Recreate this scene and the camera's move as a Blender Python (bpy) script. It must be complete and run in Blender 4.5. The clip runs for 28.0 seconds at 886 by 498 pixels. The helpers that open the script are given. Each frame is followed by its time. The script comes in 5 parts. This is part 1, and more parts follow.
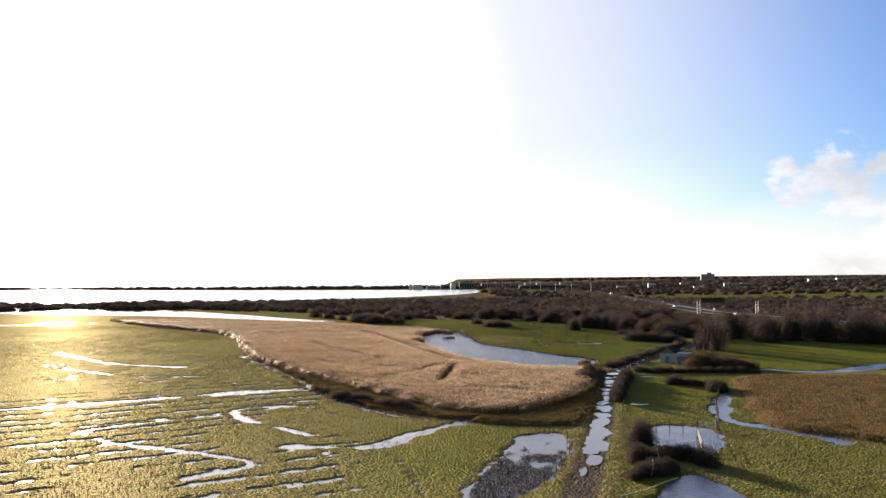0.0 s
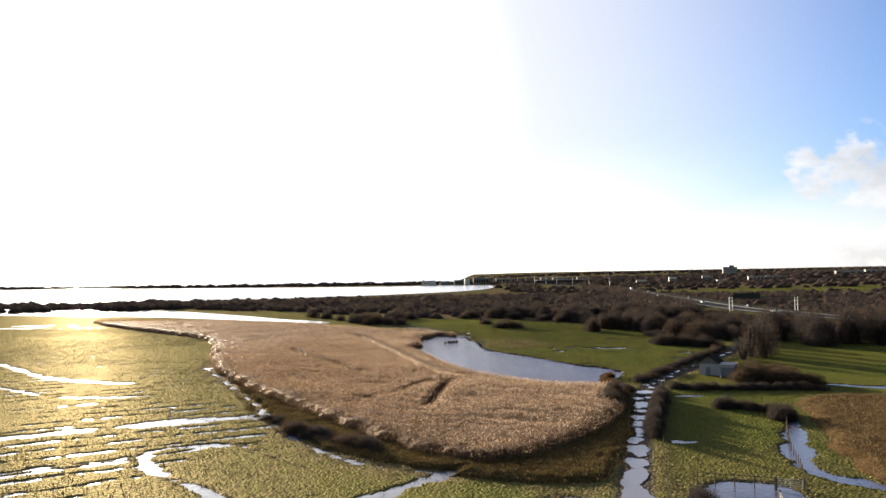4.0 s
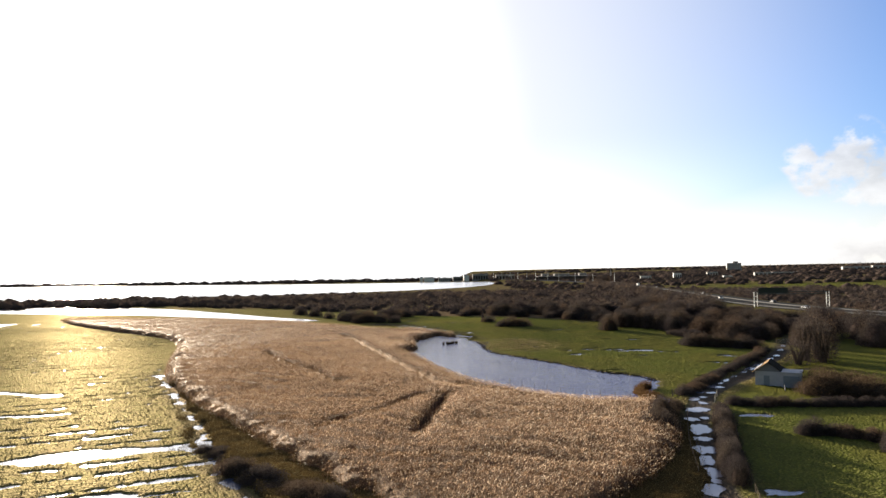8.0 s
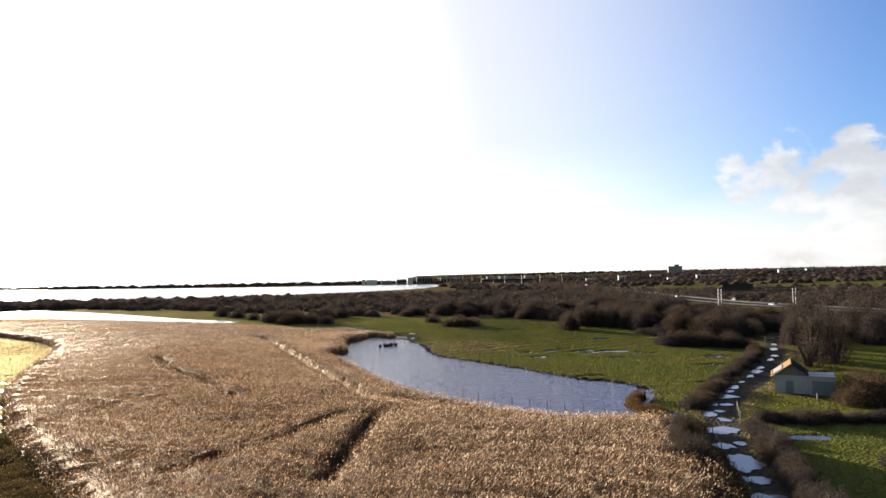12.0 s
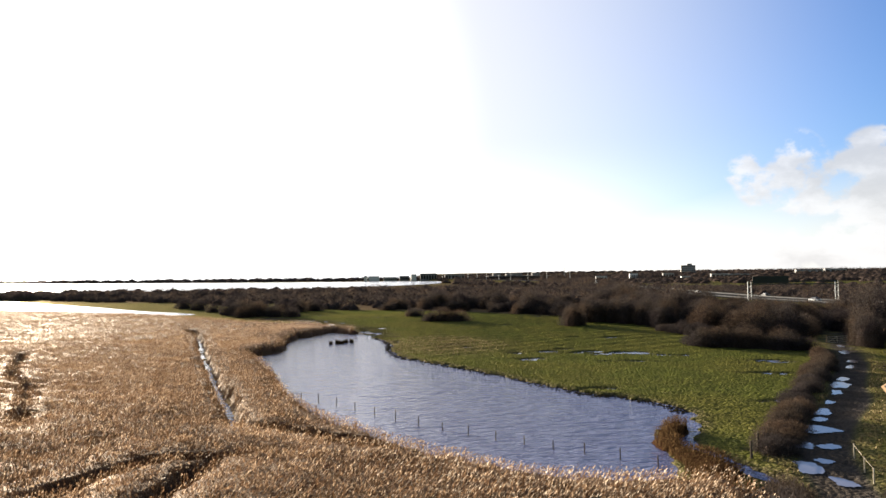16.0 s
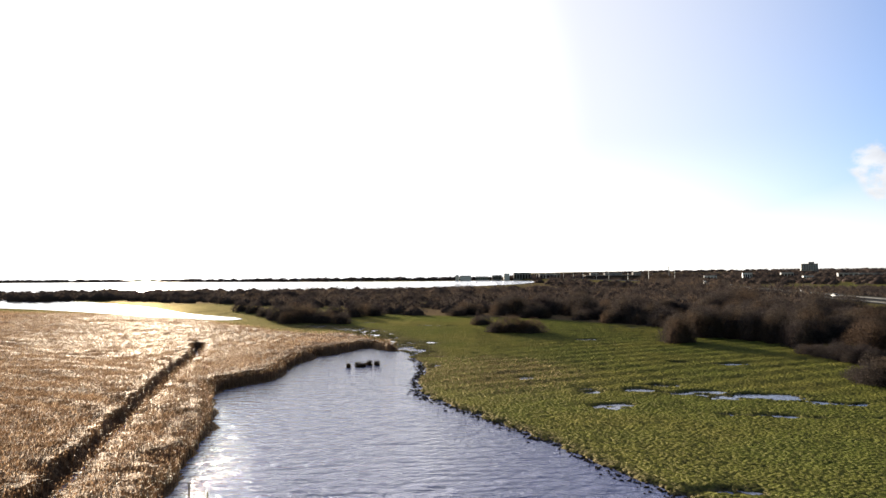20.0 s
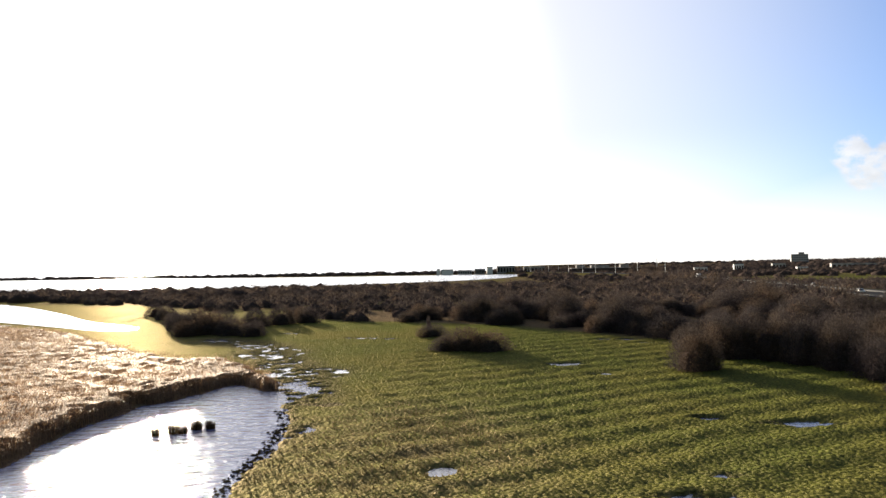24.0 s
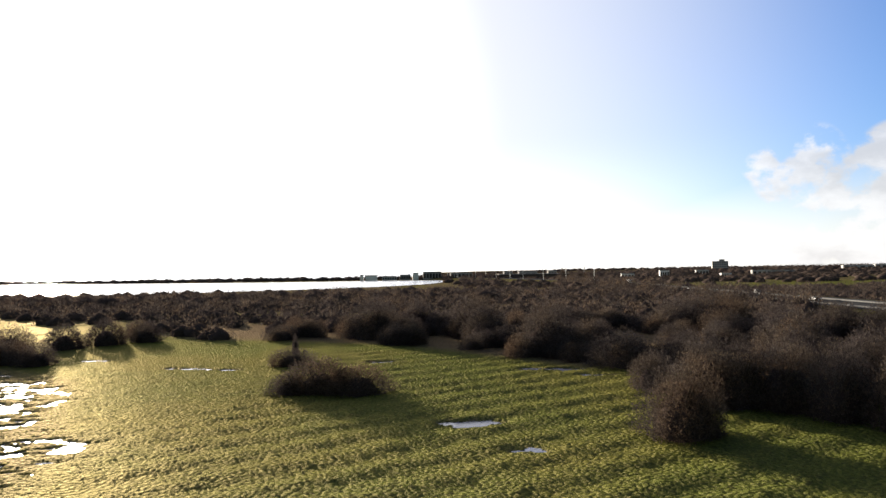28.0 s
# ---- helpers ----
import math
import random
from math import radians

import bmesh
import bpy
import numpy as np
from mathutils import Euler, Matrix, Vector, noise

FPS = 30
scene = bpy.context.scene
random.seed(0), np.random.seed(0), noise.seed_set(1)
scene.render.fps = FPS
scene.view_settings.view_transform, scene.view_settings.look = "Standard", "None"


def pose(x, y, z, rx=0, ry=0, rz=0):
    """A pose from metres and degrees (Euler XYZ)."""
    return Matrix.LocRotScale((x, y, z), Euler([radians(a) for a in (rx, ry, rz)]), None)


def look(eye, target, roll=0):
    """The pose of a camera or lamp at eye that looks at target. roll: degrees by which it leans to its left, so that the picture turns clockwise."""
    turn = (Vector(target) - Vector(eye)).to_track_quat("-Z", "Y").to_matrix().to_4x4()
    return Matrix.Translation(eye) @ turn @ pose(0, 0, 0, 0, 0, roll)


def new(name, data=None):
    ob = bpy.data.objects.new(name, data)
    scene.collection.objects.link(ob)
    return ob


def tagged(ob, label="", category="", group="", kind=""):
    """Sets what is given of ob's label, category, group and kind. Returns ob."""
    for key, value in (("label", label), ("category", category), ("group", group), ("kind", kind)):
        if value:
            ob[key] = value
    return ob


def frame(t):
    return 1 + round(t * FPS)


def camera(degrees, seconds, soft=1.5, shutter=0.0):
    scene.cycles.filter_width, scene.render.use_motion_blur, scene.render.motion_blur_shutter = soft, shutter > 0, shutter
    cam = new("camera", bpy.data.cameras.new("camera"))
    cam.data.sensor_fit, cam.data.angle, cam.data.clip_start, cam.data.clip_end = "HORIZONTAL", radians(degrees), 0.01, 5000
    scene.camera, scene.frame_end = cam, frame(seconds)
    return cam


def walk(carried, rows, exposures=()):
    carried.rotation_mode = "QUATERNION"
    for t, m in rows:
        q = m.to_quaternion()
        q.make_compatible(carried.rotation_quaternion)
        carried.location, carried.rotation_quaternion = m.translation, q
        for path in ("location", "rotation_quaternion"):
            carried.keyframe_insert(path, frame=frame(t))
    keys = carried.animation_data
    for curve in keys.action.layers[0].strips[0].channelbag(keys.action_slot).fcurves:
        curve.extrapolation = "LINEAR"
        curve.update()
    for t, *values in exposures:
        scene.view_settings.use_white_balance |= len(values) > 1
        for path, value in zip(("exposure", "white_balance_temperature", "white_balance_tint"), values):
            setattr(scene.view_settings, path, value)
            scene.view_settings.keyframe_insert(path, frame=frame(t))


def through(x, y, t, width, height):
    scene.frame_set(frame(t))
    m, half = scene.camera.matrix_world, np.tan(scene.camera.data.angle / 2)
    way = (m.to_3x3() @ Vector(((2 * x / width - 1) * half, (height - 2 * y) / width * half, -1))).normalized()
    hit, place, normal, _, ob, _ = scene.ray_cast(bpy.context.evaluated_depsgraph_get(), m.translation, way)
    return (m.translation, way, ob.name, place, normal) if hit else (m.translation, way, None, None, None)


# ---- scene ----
cam = camera(67.0, 28.0)

PATH = [
    (0, (-21.957, 16.202, 25.344), (-21.85, 18.197, 25.424), -0.5),
    (0.5, (-20.822, 19.946, 25.415), (-20.726, 21.942, 25.497), -0.5),
    (1, (-19.301, 23.86, 25.392), (-19.23, 25.857, 25.474), -0.5),
    (1.5, (-18.204, 27.544, 25.447), (-18.143, 29.541, 25.527), -0.6),
    (2, (-17.214, 31.499, 25.363), (-17.155, 33.497, 25.439), -0.7),
    (2.5, (-16.48, 35.553, 25.327), (-16.413, 37.55, 25.399), -0.8),
    (3, (-15.632, 39.662, 25.215), (-15.567, 41.659, 25.284), -0.8),
    (3.5, (-14.955, 43.895, 25.366), (-14.895, 45.893, 25.434), -1.0),
    (5.5, (-13.637, 59.95, 25.648), (-13.583, 61.948, 25.711), -1.0),
    (6, (-13.09, 63.616, 25.433), (-13.039, 65.614, 25.497), -1.1),
    (6.5, (-12.944, 67.119, 25.054), (-12.894, 69.118, 25.118), -1.1),
    (7, (-12.899, 70.613, 24.667), (-12.85, 72.611, 24.73), -1.0),
    (7.5, (-13.085, 74.157, 24.152), (-13.038, 76.156, 24.213), -1.0),
    (8, (-13.397, 77.954, 23.469), (-13.335, 79.953, 23.528), -1.1),
    (8.5, (-13.866, 81.618, 22.814), (-13.763, 83.615, 22.87), -1.1),
    (9, (-14.107, 85.492, 22.106), (-13.955, 87.486, 22.16), -1.2),
    (9.5, (-14.215, 89.451, 21.363), (-14.017, 91.441, 21.419), -1.2),
    (10, (-14.11, 93.493, 20.867), (-13.882, 95.479, 20.923), -1.2),
    (10.5, (-13.648, 97.503, 20.403), (-13.42, 99.49, 20.463), -1.2),
    (11, (-12.917, 101.684, 19.95), (-12.689, 103.67, 20.014), -1.2),
    (11.5, (-11.777, 106.157, 19.442), (-11.549, 108.143, 19.509), -1.2),
    (12, (-10.568, 110.511, 18.98), (-10.34, 112.497, 19.051), -1.1),
    (12.5, (-9.19, 114.816, 18.479), (-8.961, 116.801, 18.55), -1.1),
    (14.5, (-2.153, 133.893, 15.447), (-1.92, 135.878, 15.523), -0.8),
    (15, (-0.552, 138.462, 14.686), (-0.318, 140.446, 14.76), -0.6),
    (15.5, (0.816, 142.777, 14.482), (1.048, 144.763, 14.552), -0.8),
    (16, (2.097, 147.156, 14.502), (2.296, 149.145, 14.571), -0.6),
    (16.5, (3.226, 150.844, 14.582), (3.38, 152.836, 14.65), -0.6),
    (17, (4.467, 154.348, 14.59), (4.567, 156.344, 14.66), -0.7),
    (17.5, (5.629, 158.48, 14.518), (5.687, 160.478, 14.59), -0.6),
    (18, (6.782, 162.34, 14.522), (6.808, 164.338, 14.594), -0.5),
    (18.5, (8.196, 166.718, 14.571), (8.223, 168.716, 14.646), -0.7),
    (19, (9.757, 171.237, 14.719), (9.77, 173.235, 14.791), -0.7),
    (19.5, (11.277, 176.577, 14.809), (11.24, 178.575, 14.877), -0.7),
    (20, (12.683, 181.966, 14.731), (12.59, 183.963, 14.8), -0.6),
    (20.5, (13.923, 186.283, 14.831), (13.771, 188.276, 14.902), -0.9),
    (22.5, (19.159, 210.119, 15.086), (18.974, 212.109, 15.148), -1.5),
    (23, (19.927, 215.368, 14.877), (19.757, 217.36, 14.935), -1.2),
    (23.5, (20.707, 220.463, 15.016), (20.606, 222.46, 15.066), -1.1),
    (24, (21.351, 225.615, 15.137), (21.296, 227.614, 15.186), -1.1),
    (24.5, (22.446, 231.513, 14.959), (22.419, 233.512, 15.013), -1.1),
    (25, (23.308, 236.979, 14.926), (23.305, 238.978, 14.979), -1.0),
    (25.5, (24.123, 241.889, 14.831), (24.129, 243.888, 14.886), -0.9),
    (26, (25.118, 246.917, 14.812), (25.132, 248.916, 14.868), -0.8),
    (26.5, (26.29, 252.139, 14.54), (26.33, 254.138, 14.599), -0.8),
    (27, (27.306, 256.694, 14.401), (27.379, 258.691, 14.462), -0.9),
    (27.5, (28.511, 261.075, 14.257), (28.627, 263.07, 14.32), -0.9),
    (28, (29.889, 265.663, 13.994), (30.042, 267.656, 14.058), -0.9),
]
walk(cam, [(t, look(eye, target, roll)) for t, eye, target, roll in PATH], [(0, 1.8), (28, 1.8)])

# ---------- light ----------
SUN_AZ, SUN_EL = 26.7, 9.0      # degrees to the west of +y, degrees up
to_sun = Vector((-math.sin(radians(SUN_AZ)) * math.cos(radians(SUN_EL)),
                 math.cos(radians(SUN_AZ)) * math.cos(radians(SUN_EL)), math.sin(radians(SUN_EL))))
sun = new("sun", bpy.data.lights.new("sun", "SUN"))
sun.data.energy, sun.data.angle, sun.data.color = 5.0, radians(0.55), (1.0, 0.87, 0.68)
sun.matrix_world = look(to_sun * 100, (0, 0, 0))

world = bpy.data.worlds.new("sky")
scene.world = world
world.use_nodes = True
wt = world.node_tree
wt.nodes.clear()


sky = wt.nodes.new("ShaderNodeTexSky")
sky.sky_type, sky.sun_disc = "NISHITA", False
sky.sun_elevation, sky.sun_rotation = radians(SUN_EL), radians(-SUN_AZ)
sky.air_density, sky.dust_density, sky.ozone_density = 1.0, 0.6, 3.0
bg = wt.nodes.new("ShaderNodeBackground")
bg.inputs["Strength"].default_value = 0.05
out = wt.nodes.new("ShaderNodeOutputWorld")
coord = wt.nodes.new("ShaderNodeTexCoord")
WAY = coord.outputs["Generated"]
lk = wt.links.new


def wmath(op, a, b=None):
    n = wt.nodes.new("ShaderNodeMath")
    n.operation = op
    for k, v in enumerate((a, b)):
        if v is None:
            continue
        if isinstance(v, (int, float)):
            n.inputs[k].default_value = v
        else:
            lk(v, n.inputs[k])
    return n.outputs[0]


def wrange(v, lo, hi, to0=0.0, to1=1.0, smooth=True):
    n = wt.nodes.new("ShaderNodeMapRange")
    n.interpolation_type = "SMOOTHSTEP" if smooth else "LINEAR"
    for key, val in (("From Min", lo), ("From Max", hi), ("To Min", to0), ("To Max", to1)):
        n.inputs[key].default_value = val
    lk(v, n.inputs["Value"])
    return n.outputs["Result"]


def wmix(f, a, b, mode="MIX"):
    n = wt.nodes.new("ShaderNodeMix")
    n.data_type, n.blend_type = "RGBA", mode
    for k, v in ((0, f), (6, a), (7, b)):
        if isinstance(v, float):
            n.inputs[k].default_value = v
        elif isinstance(v, tuple):
            n.inputs[k].default_value = (*v, 1)
        else:
            lk(v, n.inputs[k])
    return n.outputs[2]


def direction(az, el):
    return (math.sin(radians(az)) * math.cos(radians(el)), math.cos(radians(az)) * math.cos(radians(el)), math.sin(radians(el)))


def wnoise(size, stretch):
    mp = wt.nodes.new("ShaderNodeMapping")
    mp.inputs["Scale"].default_value = (1, 1, stretch)
    n = wt.nodes.new("ShaderNodeTexNoise")
    n.inputs["Scale"].default_value, n.inputs["Detail"].default_value, n.inputs["Roughness"].default_value = size, 8.0, 0.58
    lk(WAY, mp.inputs["Vector"])
    lk(mp.outputs["Vector"], n.inputs["Vector"])
    return n.outputs["Fac"]


toward = wt.nodes.new("ShaderNodeVectorMath")
toward.operation = "DOT_PRODUCT"
toward.inputs[1].default_value = to_sun
lk(WAY, toward.inputs[0])
near_sun = toward.outputs["Value"]
sepz = wt.nodes.new("ShaderNodeSeparateXYZ")
lk(WAY, sepz.inputs["Vector"])
up = sepz.outputs["Z"]
# thin bright haze: round the sun, and low over the land
sun_side = wrange(near_sun, 0.36, 0.98)
low = wrange(up, 0.20, -0.02)
facing = wrange(near_sun, -0.2, 0.5)
veil = wmath("MAXIMUM", sun_side, wmath("MULTIPLY", wmath("MULTIPLY", low, 0.80), facing))
glow = wmath("ADD", 6.0, wmath("ADD", wrange(near_sun, 0.80, 0.99, 0.0, 11.0), wrange(near_sun, 0.985, 1.0, 0.0, 25.0)))
glow = wmath("ADD", glow, wmath("MULTIPLY", wmath("MULTIPLY", low, wrange(near_sun, 0.35, 0.85)), 5.5))
haze = wmix(1.0, (1.0, 0.985, 0.965), glow, "MULTIPLY")
blue = wmix(facing, wmix(1.0, sky.outputs["Color"], (1.08, 0.80, 0.58), "MULTIPLY"), wmix(1.0, sky.outputs["Color"], (1.05, 1.17, 1.58), "MULTIPLY"))
air = wmix(veil, blue, haze)
# low cumulus over the land to the east
puff = None
for az, el, r in ((32.6, 7.4, 0.048), (30.6, 8.2, 0.03), (34.6, 5.2, 0.045), (39.0, 7.2, 0.042), (45.0, 13.5, 0.05), (33.0, 1.6, 0.035), (49.0, 4.5, 0.08), (38.0, 2.0, 0.06)):
    dn = wt.nodes.new("ShaderNodeVectorMath")
    dn.operation = "DISTANCE"
    dn.inputs[1].default_value = direction(az, el)
    lk(WAY, dn.inputs[0])
    one = wrange(dn.outputs["Value"], r * 1.35, 0.0, 0.0, 1.0, False)
    puff = one if puff is None else wmath("MAXIMUM", puff, one)
body = wmath("ADD", wmath("MULTIPLY", puff, 0.55), wmath("MULTIPLY", wmath("SUBTRACT", wnoise(16.0, 1.3), 0.5), 2.0))
cloud = wmath("MULTIPLY", wrange(body, 0.06, 0.34), wrange(puff, 0.0, 0.15))
shade = wrange(wnoise(9.0, 2.0), 0.35, 0.65, 4.2, 6.0)
air = wmix(wmath("MULTIPLY", cloud, 0.8), air, wmix(1.0, (1.0, 0.985, 0.985), shade, "MULTIPLY"))
lk(air, bg.inputs["Color"])
lk(bg.outputs["Background"], out.inputs["Surface"])


# ---------- numbers ----------
def hash2(ix, iy, seed):
    h = (ix.astype(np.int64) * 374761393 + iy.astype(np.int64) * 668265263 + seed * 974634533) & 0x7FFFFFFF
    h = ((h ^ (h >> 13)) * 1274126177) & 0x7FFFFFFF
    return ((h ^ (h >> 16)) & 0xFFFF) / 65535.0


def vnoise(x, y, size, seed=0):
    """Smooth value noise, 0 to 1, with cells of that size in metres."""
    x, y = np.asarray(x, float) / size, np.asarray(y, float) / size
    ix, iy = np.floor(x), np.floor(y)
    fx, fy = x - ix, y - iy
    fx, fy = fx * fx * (3 - 2 * fx), fy * fy * (3 - 2 * fy)
    a, b = hash2(ix, iy, seed), hash2(ix + 1, iy, seed)
    c, d = hash2(ix, iy + 1, seed), hash2(ix + 1, iy + 1, seed)
    return (a * (1 - fx) + b * fx) * (1 - fy) + (c * (1 - fx) + d * fx) * fy


def fbm(x, y, size, octaves=3, seed=0):
    total, amp, norm = 0, 1.0, 0.0
    for k in range(octaves):
        total = total + amp * vnoise(x, y, size / 2 ** k, seed + 17 * k)
        norm += amp
        amp *= 0.5
    return total / norm


def curve_through(pts, steps=6, closed=False):
    """A smooth line through the points."""
    p = [Vector(q).to_3d() for q in pts]
    n, res = len(p), []
    for i in range(n if closed else n - 1):
        a, b, c, d = (p[(i + k) % n] if closed else p[min(max(i + k, 0), n - 1)] for k in (-1, 0, 1, 2))
        for s in range(steps):
            u = s / steps
            res.append(0.5 * (2 * b + (c - a) * u + (2 * a - 5 * b + 4 * c - d) * u * u + (3 * b - a - 3 * c + d) * u ** 3))
    if not closed:
        res.append(p[-1])
    return [(q.x, q.y) for q in res]


def line_dist(x, y, line, closed=False):
    """Distance to a line, and how far along it the nearest place lies."""
    best, along, run = np.full(np.shape(x), 1e9), np.zeros(np.shape(x)), 0.0
    pts = list(line) + ([line[0]] if closed else [])
    for (ax, ay), (bx, by) in zip(pts, pts[1:]):
        dx, dy = bx - ax, by - ay
        ll = dx * dx + dy * dy
        if ll < 1e-9:
            continue
        u = np.clip(((x - ax) * dx + (y - ay) * dy) / ll, 0, 1)
        d = np.hypot(x - ax - u * dx, y - ay - u * dy)
        near = d < best
        best = np.where(near, d, best)
        along = np.where(near, run + u * ll ** 0.5, along)
        run += ll ** 0.5
    return best, along


def inside(x, y, poly):
    res = np.zeros(np.shape(x), bool)
    for (ax, ay), (bx, by) in zip(poly, poly[1:] + poly[:1]):
        if ay != by:
            res ^= ((ay > y) != (by > y)) & (x < (bx - ax) * (y - ay) / (by - ay) + ax)
    return res


def signed(x, y, poly):
    """Distance to a closed outline, negative inside."""
    d, _ = line_dist(x, y, poly, True)
    return np.where(inside(x, y, poly), -d, d)


def step(a, b, v):
    u = np.clip((v - a) / (b - a), 0, 1)
    return u * u * (3 - 2 * u)


# ---------- the plan ----------
POND = curve_through([(33.4, 213.5), (32.4, 218.2), (29.5, 223), (26.8, 225), (22.5, 232.8), (17.8, 243.2), (10.6, 255.1), (6.1, 263.3),
                      (4.4, 273), (4.7, 281), (3.8, 290), (1.3, 299.3), (-1, 306), (-4.2, 308.8), (-8, 313.2), (-10.4, 310.5), (-12, 304.5), (-15.4, 299), (-15.8, 285), (-15.5, 275), (-19.6, 267),
                      (-18.4, 260), (-13.5, 248), (-10.4, 236), (-6.6, 222), (-1.0, 210), (7, 198.8), (14, 191.5), (20, 190),
                      (23.3, 193.5), (24.6, 199), (25.8, 204), (28.3, 207.8), (31.8, 209.8)], 4, True)
REED = curve_through([(26.2, 186), (19.5, 163), (10, 148), (0, 138.5), (-8, 136), (-14, 140.5), (-20, 147), (-26, 155), (-33.5, 166), (-43.7, 181.5), (-54.5, 198),
                      (-69, 225), (-79.5, 253), (-94, 300), (-112, 330), (-165, 385), (-205, 440), (-150, 424), (-80, 388), (-50, 358), (-27, 335), (-15, 330.5), (-8.5, 322),
                      (-3.4, 313.5), (-1, 307.6), (-4.2, 308.8), (-8, 313.2), (-10.4, 310.5), (-12, 304.5), (-15.4, 299), (-15.8, 285), (-15.5, 275), (-19.6, 267),
                      (-18.4, 260), (-13.5, 248), (-10.4, 236), (-6.6, 222), (-1.0, 210), (7, 198.8), (14, 191.5), (20, 190), (24, 190)], 3, True)
BROWN = curve_through([(50, 160), (57.5, 174.5), (78, 175), (98, 172), (110, 150), (95, 125), (60, 108), (42, 119), (39, 132)], 4, True)
TRACK = curve_through([(-14, 68), (-6, 84), (-1.7, 94.7), (4.5, 111.8), (11.6, 131.8), (19.8, 156.5), (23, 166.5), (26.6, 176.5), (31.2, 186), (35.8, 195), (39.6, 200.5),
                       (45.5, 207.5), (53.5, 216), (60.5, 225.8), (70, 237.5), (80, 251.5), (89, 266), (100, 280), (116, 296)], 5)
CUT = curve_through([(-42, 312), (-36, 297), (-29, 271), (-24, 255), (-18.5, 236), (-15, 225), (-12, 215), (-10.4, 209)], 4)          # wet channel through the reeds
GAPS = [curve_through(g, 4) for g in ([(-9.6, 197), (-10.6, 191), (-12.2, 182.6), (-13.2, 177.3), (-14.4, 170)],
                                      [(-8.4, 198), (-14, 196.8), (-19.5, 187.2), (-24, 181), (-29, 175)],
                                      [(-58, 268.6), (-50, 250), (-46, 241.8), (-39.6, 232.3), (-34, 220), (-29.5, 210.2)],
                                      [(-10, 208), (-6.2, 206.5), (0, 201), (6, 196)])]
INLET = curve_through([(32.2, 208.5), (30.2, 205.4), (28.6, 203), (28.0, 200.4), (28.6, 197), (28.8, 194), (29.4, 191)], 4)      # narrow water behind the rusty reeds
EDGE_DITCH = curve_through([(-75, 236), (-69, 224), (-65, 217), (-57.5, 201), (-52, 190), (-47.4, 180.5), (-42.5, 169), (-36, 155.5), (-26, 141.5), (-15.3, 134.8), (-11, 134.2)], 4)
MARGIN = curve_through([(-79, 256), (-70, 226), (-58, 199), (-49, 177), (-42, 163), (-34, 151), (-26, 142), (-17, 136), (-11, 132), (-5, 129.5), (1, 127.5), (6, 127.5), (10, 133), (15, 144), (20, 158), (25, 174), (28, 187),
                        (23, 182), (17, 168), (8, 153), (-1, 145), (-11, 144), (-22, 157), (-38, 182), (-52, 205), (-70, 240)], 3, True)      # rank brown sedge round the reed bed
MARSH_DITCHES = [(curve_through(p, 4), w) for p, w in (
    ([(-42, 171.5), (-55, 168.5), (-70, 164), (-85, 158), (-110, 150), (-150, 138)], 2.4),
    ([(-11, 134), (-16, 130), (-21, 125), (-25, 119.5), (-29, 117.5), (-40, 119)], 1.4),
    ([(-45, 151), (-52, 150), (-55, 147), (-51.5, 139.5), (-44, 131.8), (-37.5, 126)], 1.0),
    ([(-57, 143), (-68, 138), (-76, 132.5), (-70, 125.5), (-65, 122), (-54, 117), (-43, 110), (-50, 104)], 0.75),
    ([(-142, 254), (-126, 238), (-109, 222), (-86, 212)], 1.1),
    ([(-66, 220), (-64.5, 207), (-63, 200)], 0.1),
    ([(-120, 214), (-95, 196), (-78, 194)], 0.7),
    ([(-42, 150), (-36, 143), (-30, 137)], 0.05),
    ([(-64, 182), (-60, 170), (-52, 158)], 0.05),
    ([(-38, 123), (-33, 112), (-30, 100)], 0.1),
    ([(-26, 117), (-22, 105), (-20, 92)], 0.1))]
POOL = curve_through([(-12.5, 102.5), (-8, 112), (-3.4, 122.5), (2.4, 122.4), (1.2, 112), (-4.8, 99.5), (-11, 92.5), (-15, 93.5)], 4, True)
GATE_POOL = curve_through([(18.9, 126.5), (27.2, 123.3), (21.5, 110.3), (14, 112.8)], 4, True)
LOW_POOL = curve_through([(7, 91.5), (11, 97.5), (14, 99.5), (15.5, 92), (14, 84), (6, 84)], 4, True)
CREEK = curve_through([(46, 157.5), (40.5, 147.5), (35.5, 138), (33.6, 130.5), (36, 126), (40, 120.5), (43, 114)], 4)
STREAM = curve_through([(72, 189), (78, 185.5), (85, 183), (95, 186.5), (106, 191), (125, 200)], 4)
FIELD_POOLS = [(33, 265.8, 1.2, .7), (37.1, 263, 1.3, .75), (41.2, 260.6, 1.5, .9), (40.3, 264.6, 2.2, .8), (45.6, 261.6, 4.6, 1.5), (48.6, 260.0, 2.4, 1.2), (52.0, 257.3, 2.0, .8), (35.6, 269.4, 1.2, .35), (43.8, 250.8, 2.2, .3), (28.1, 256.7, 1.3, .5), (50.6, 258.2, 1.0, .5), (56.4, 235.6, 2.2, .7), (64, 246, 1.8, .6), (54.6, 217.6, 1.6, .6), (26.9, 255.2, 1.2, .5), (29.1, 228, 1.5, .6),
               (63.7, 247.9, 2.6, .7)]
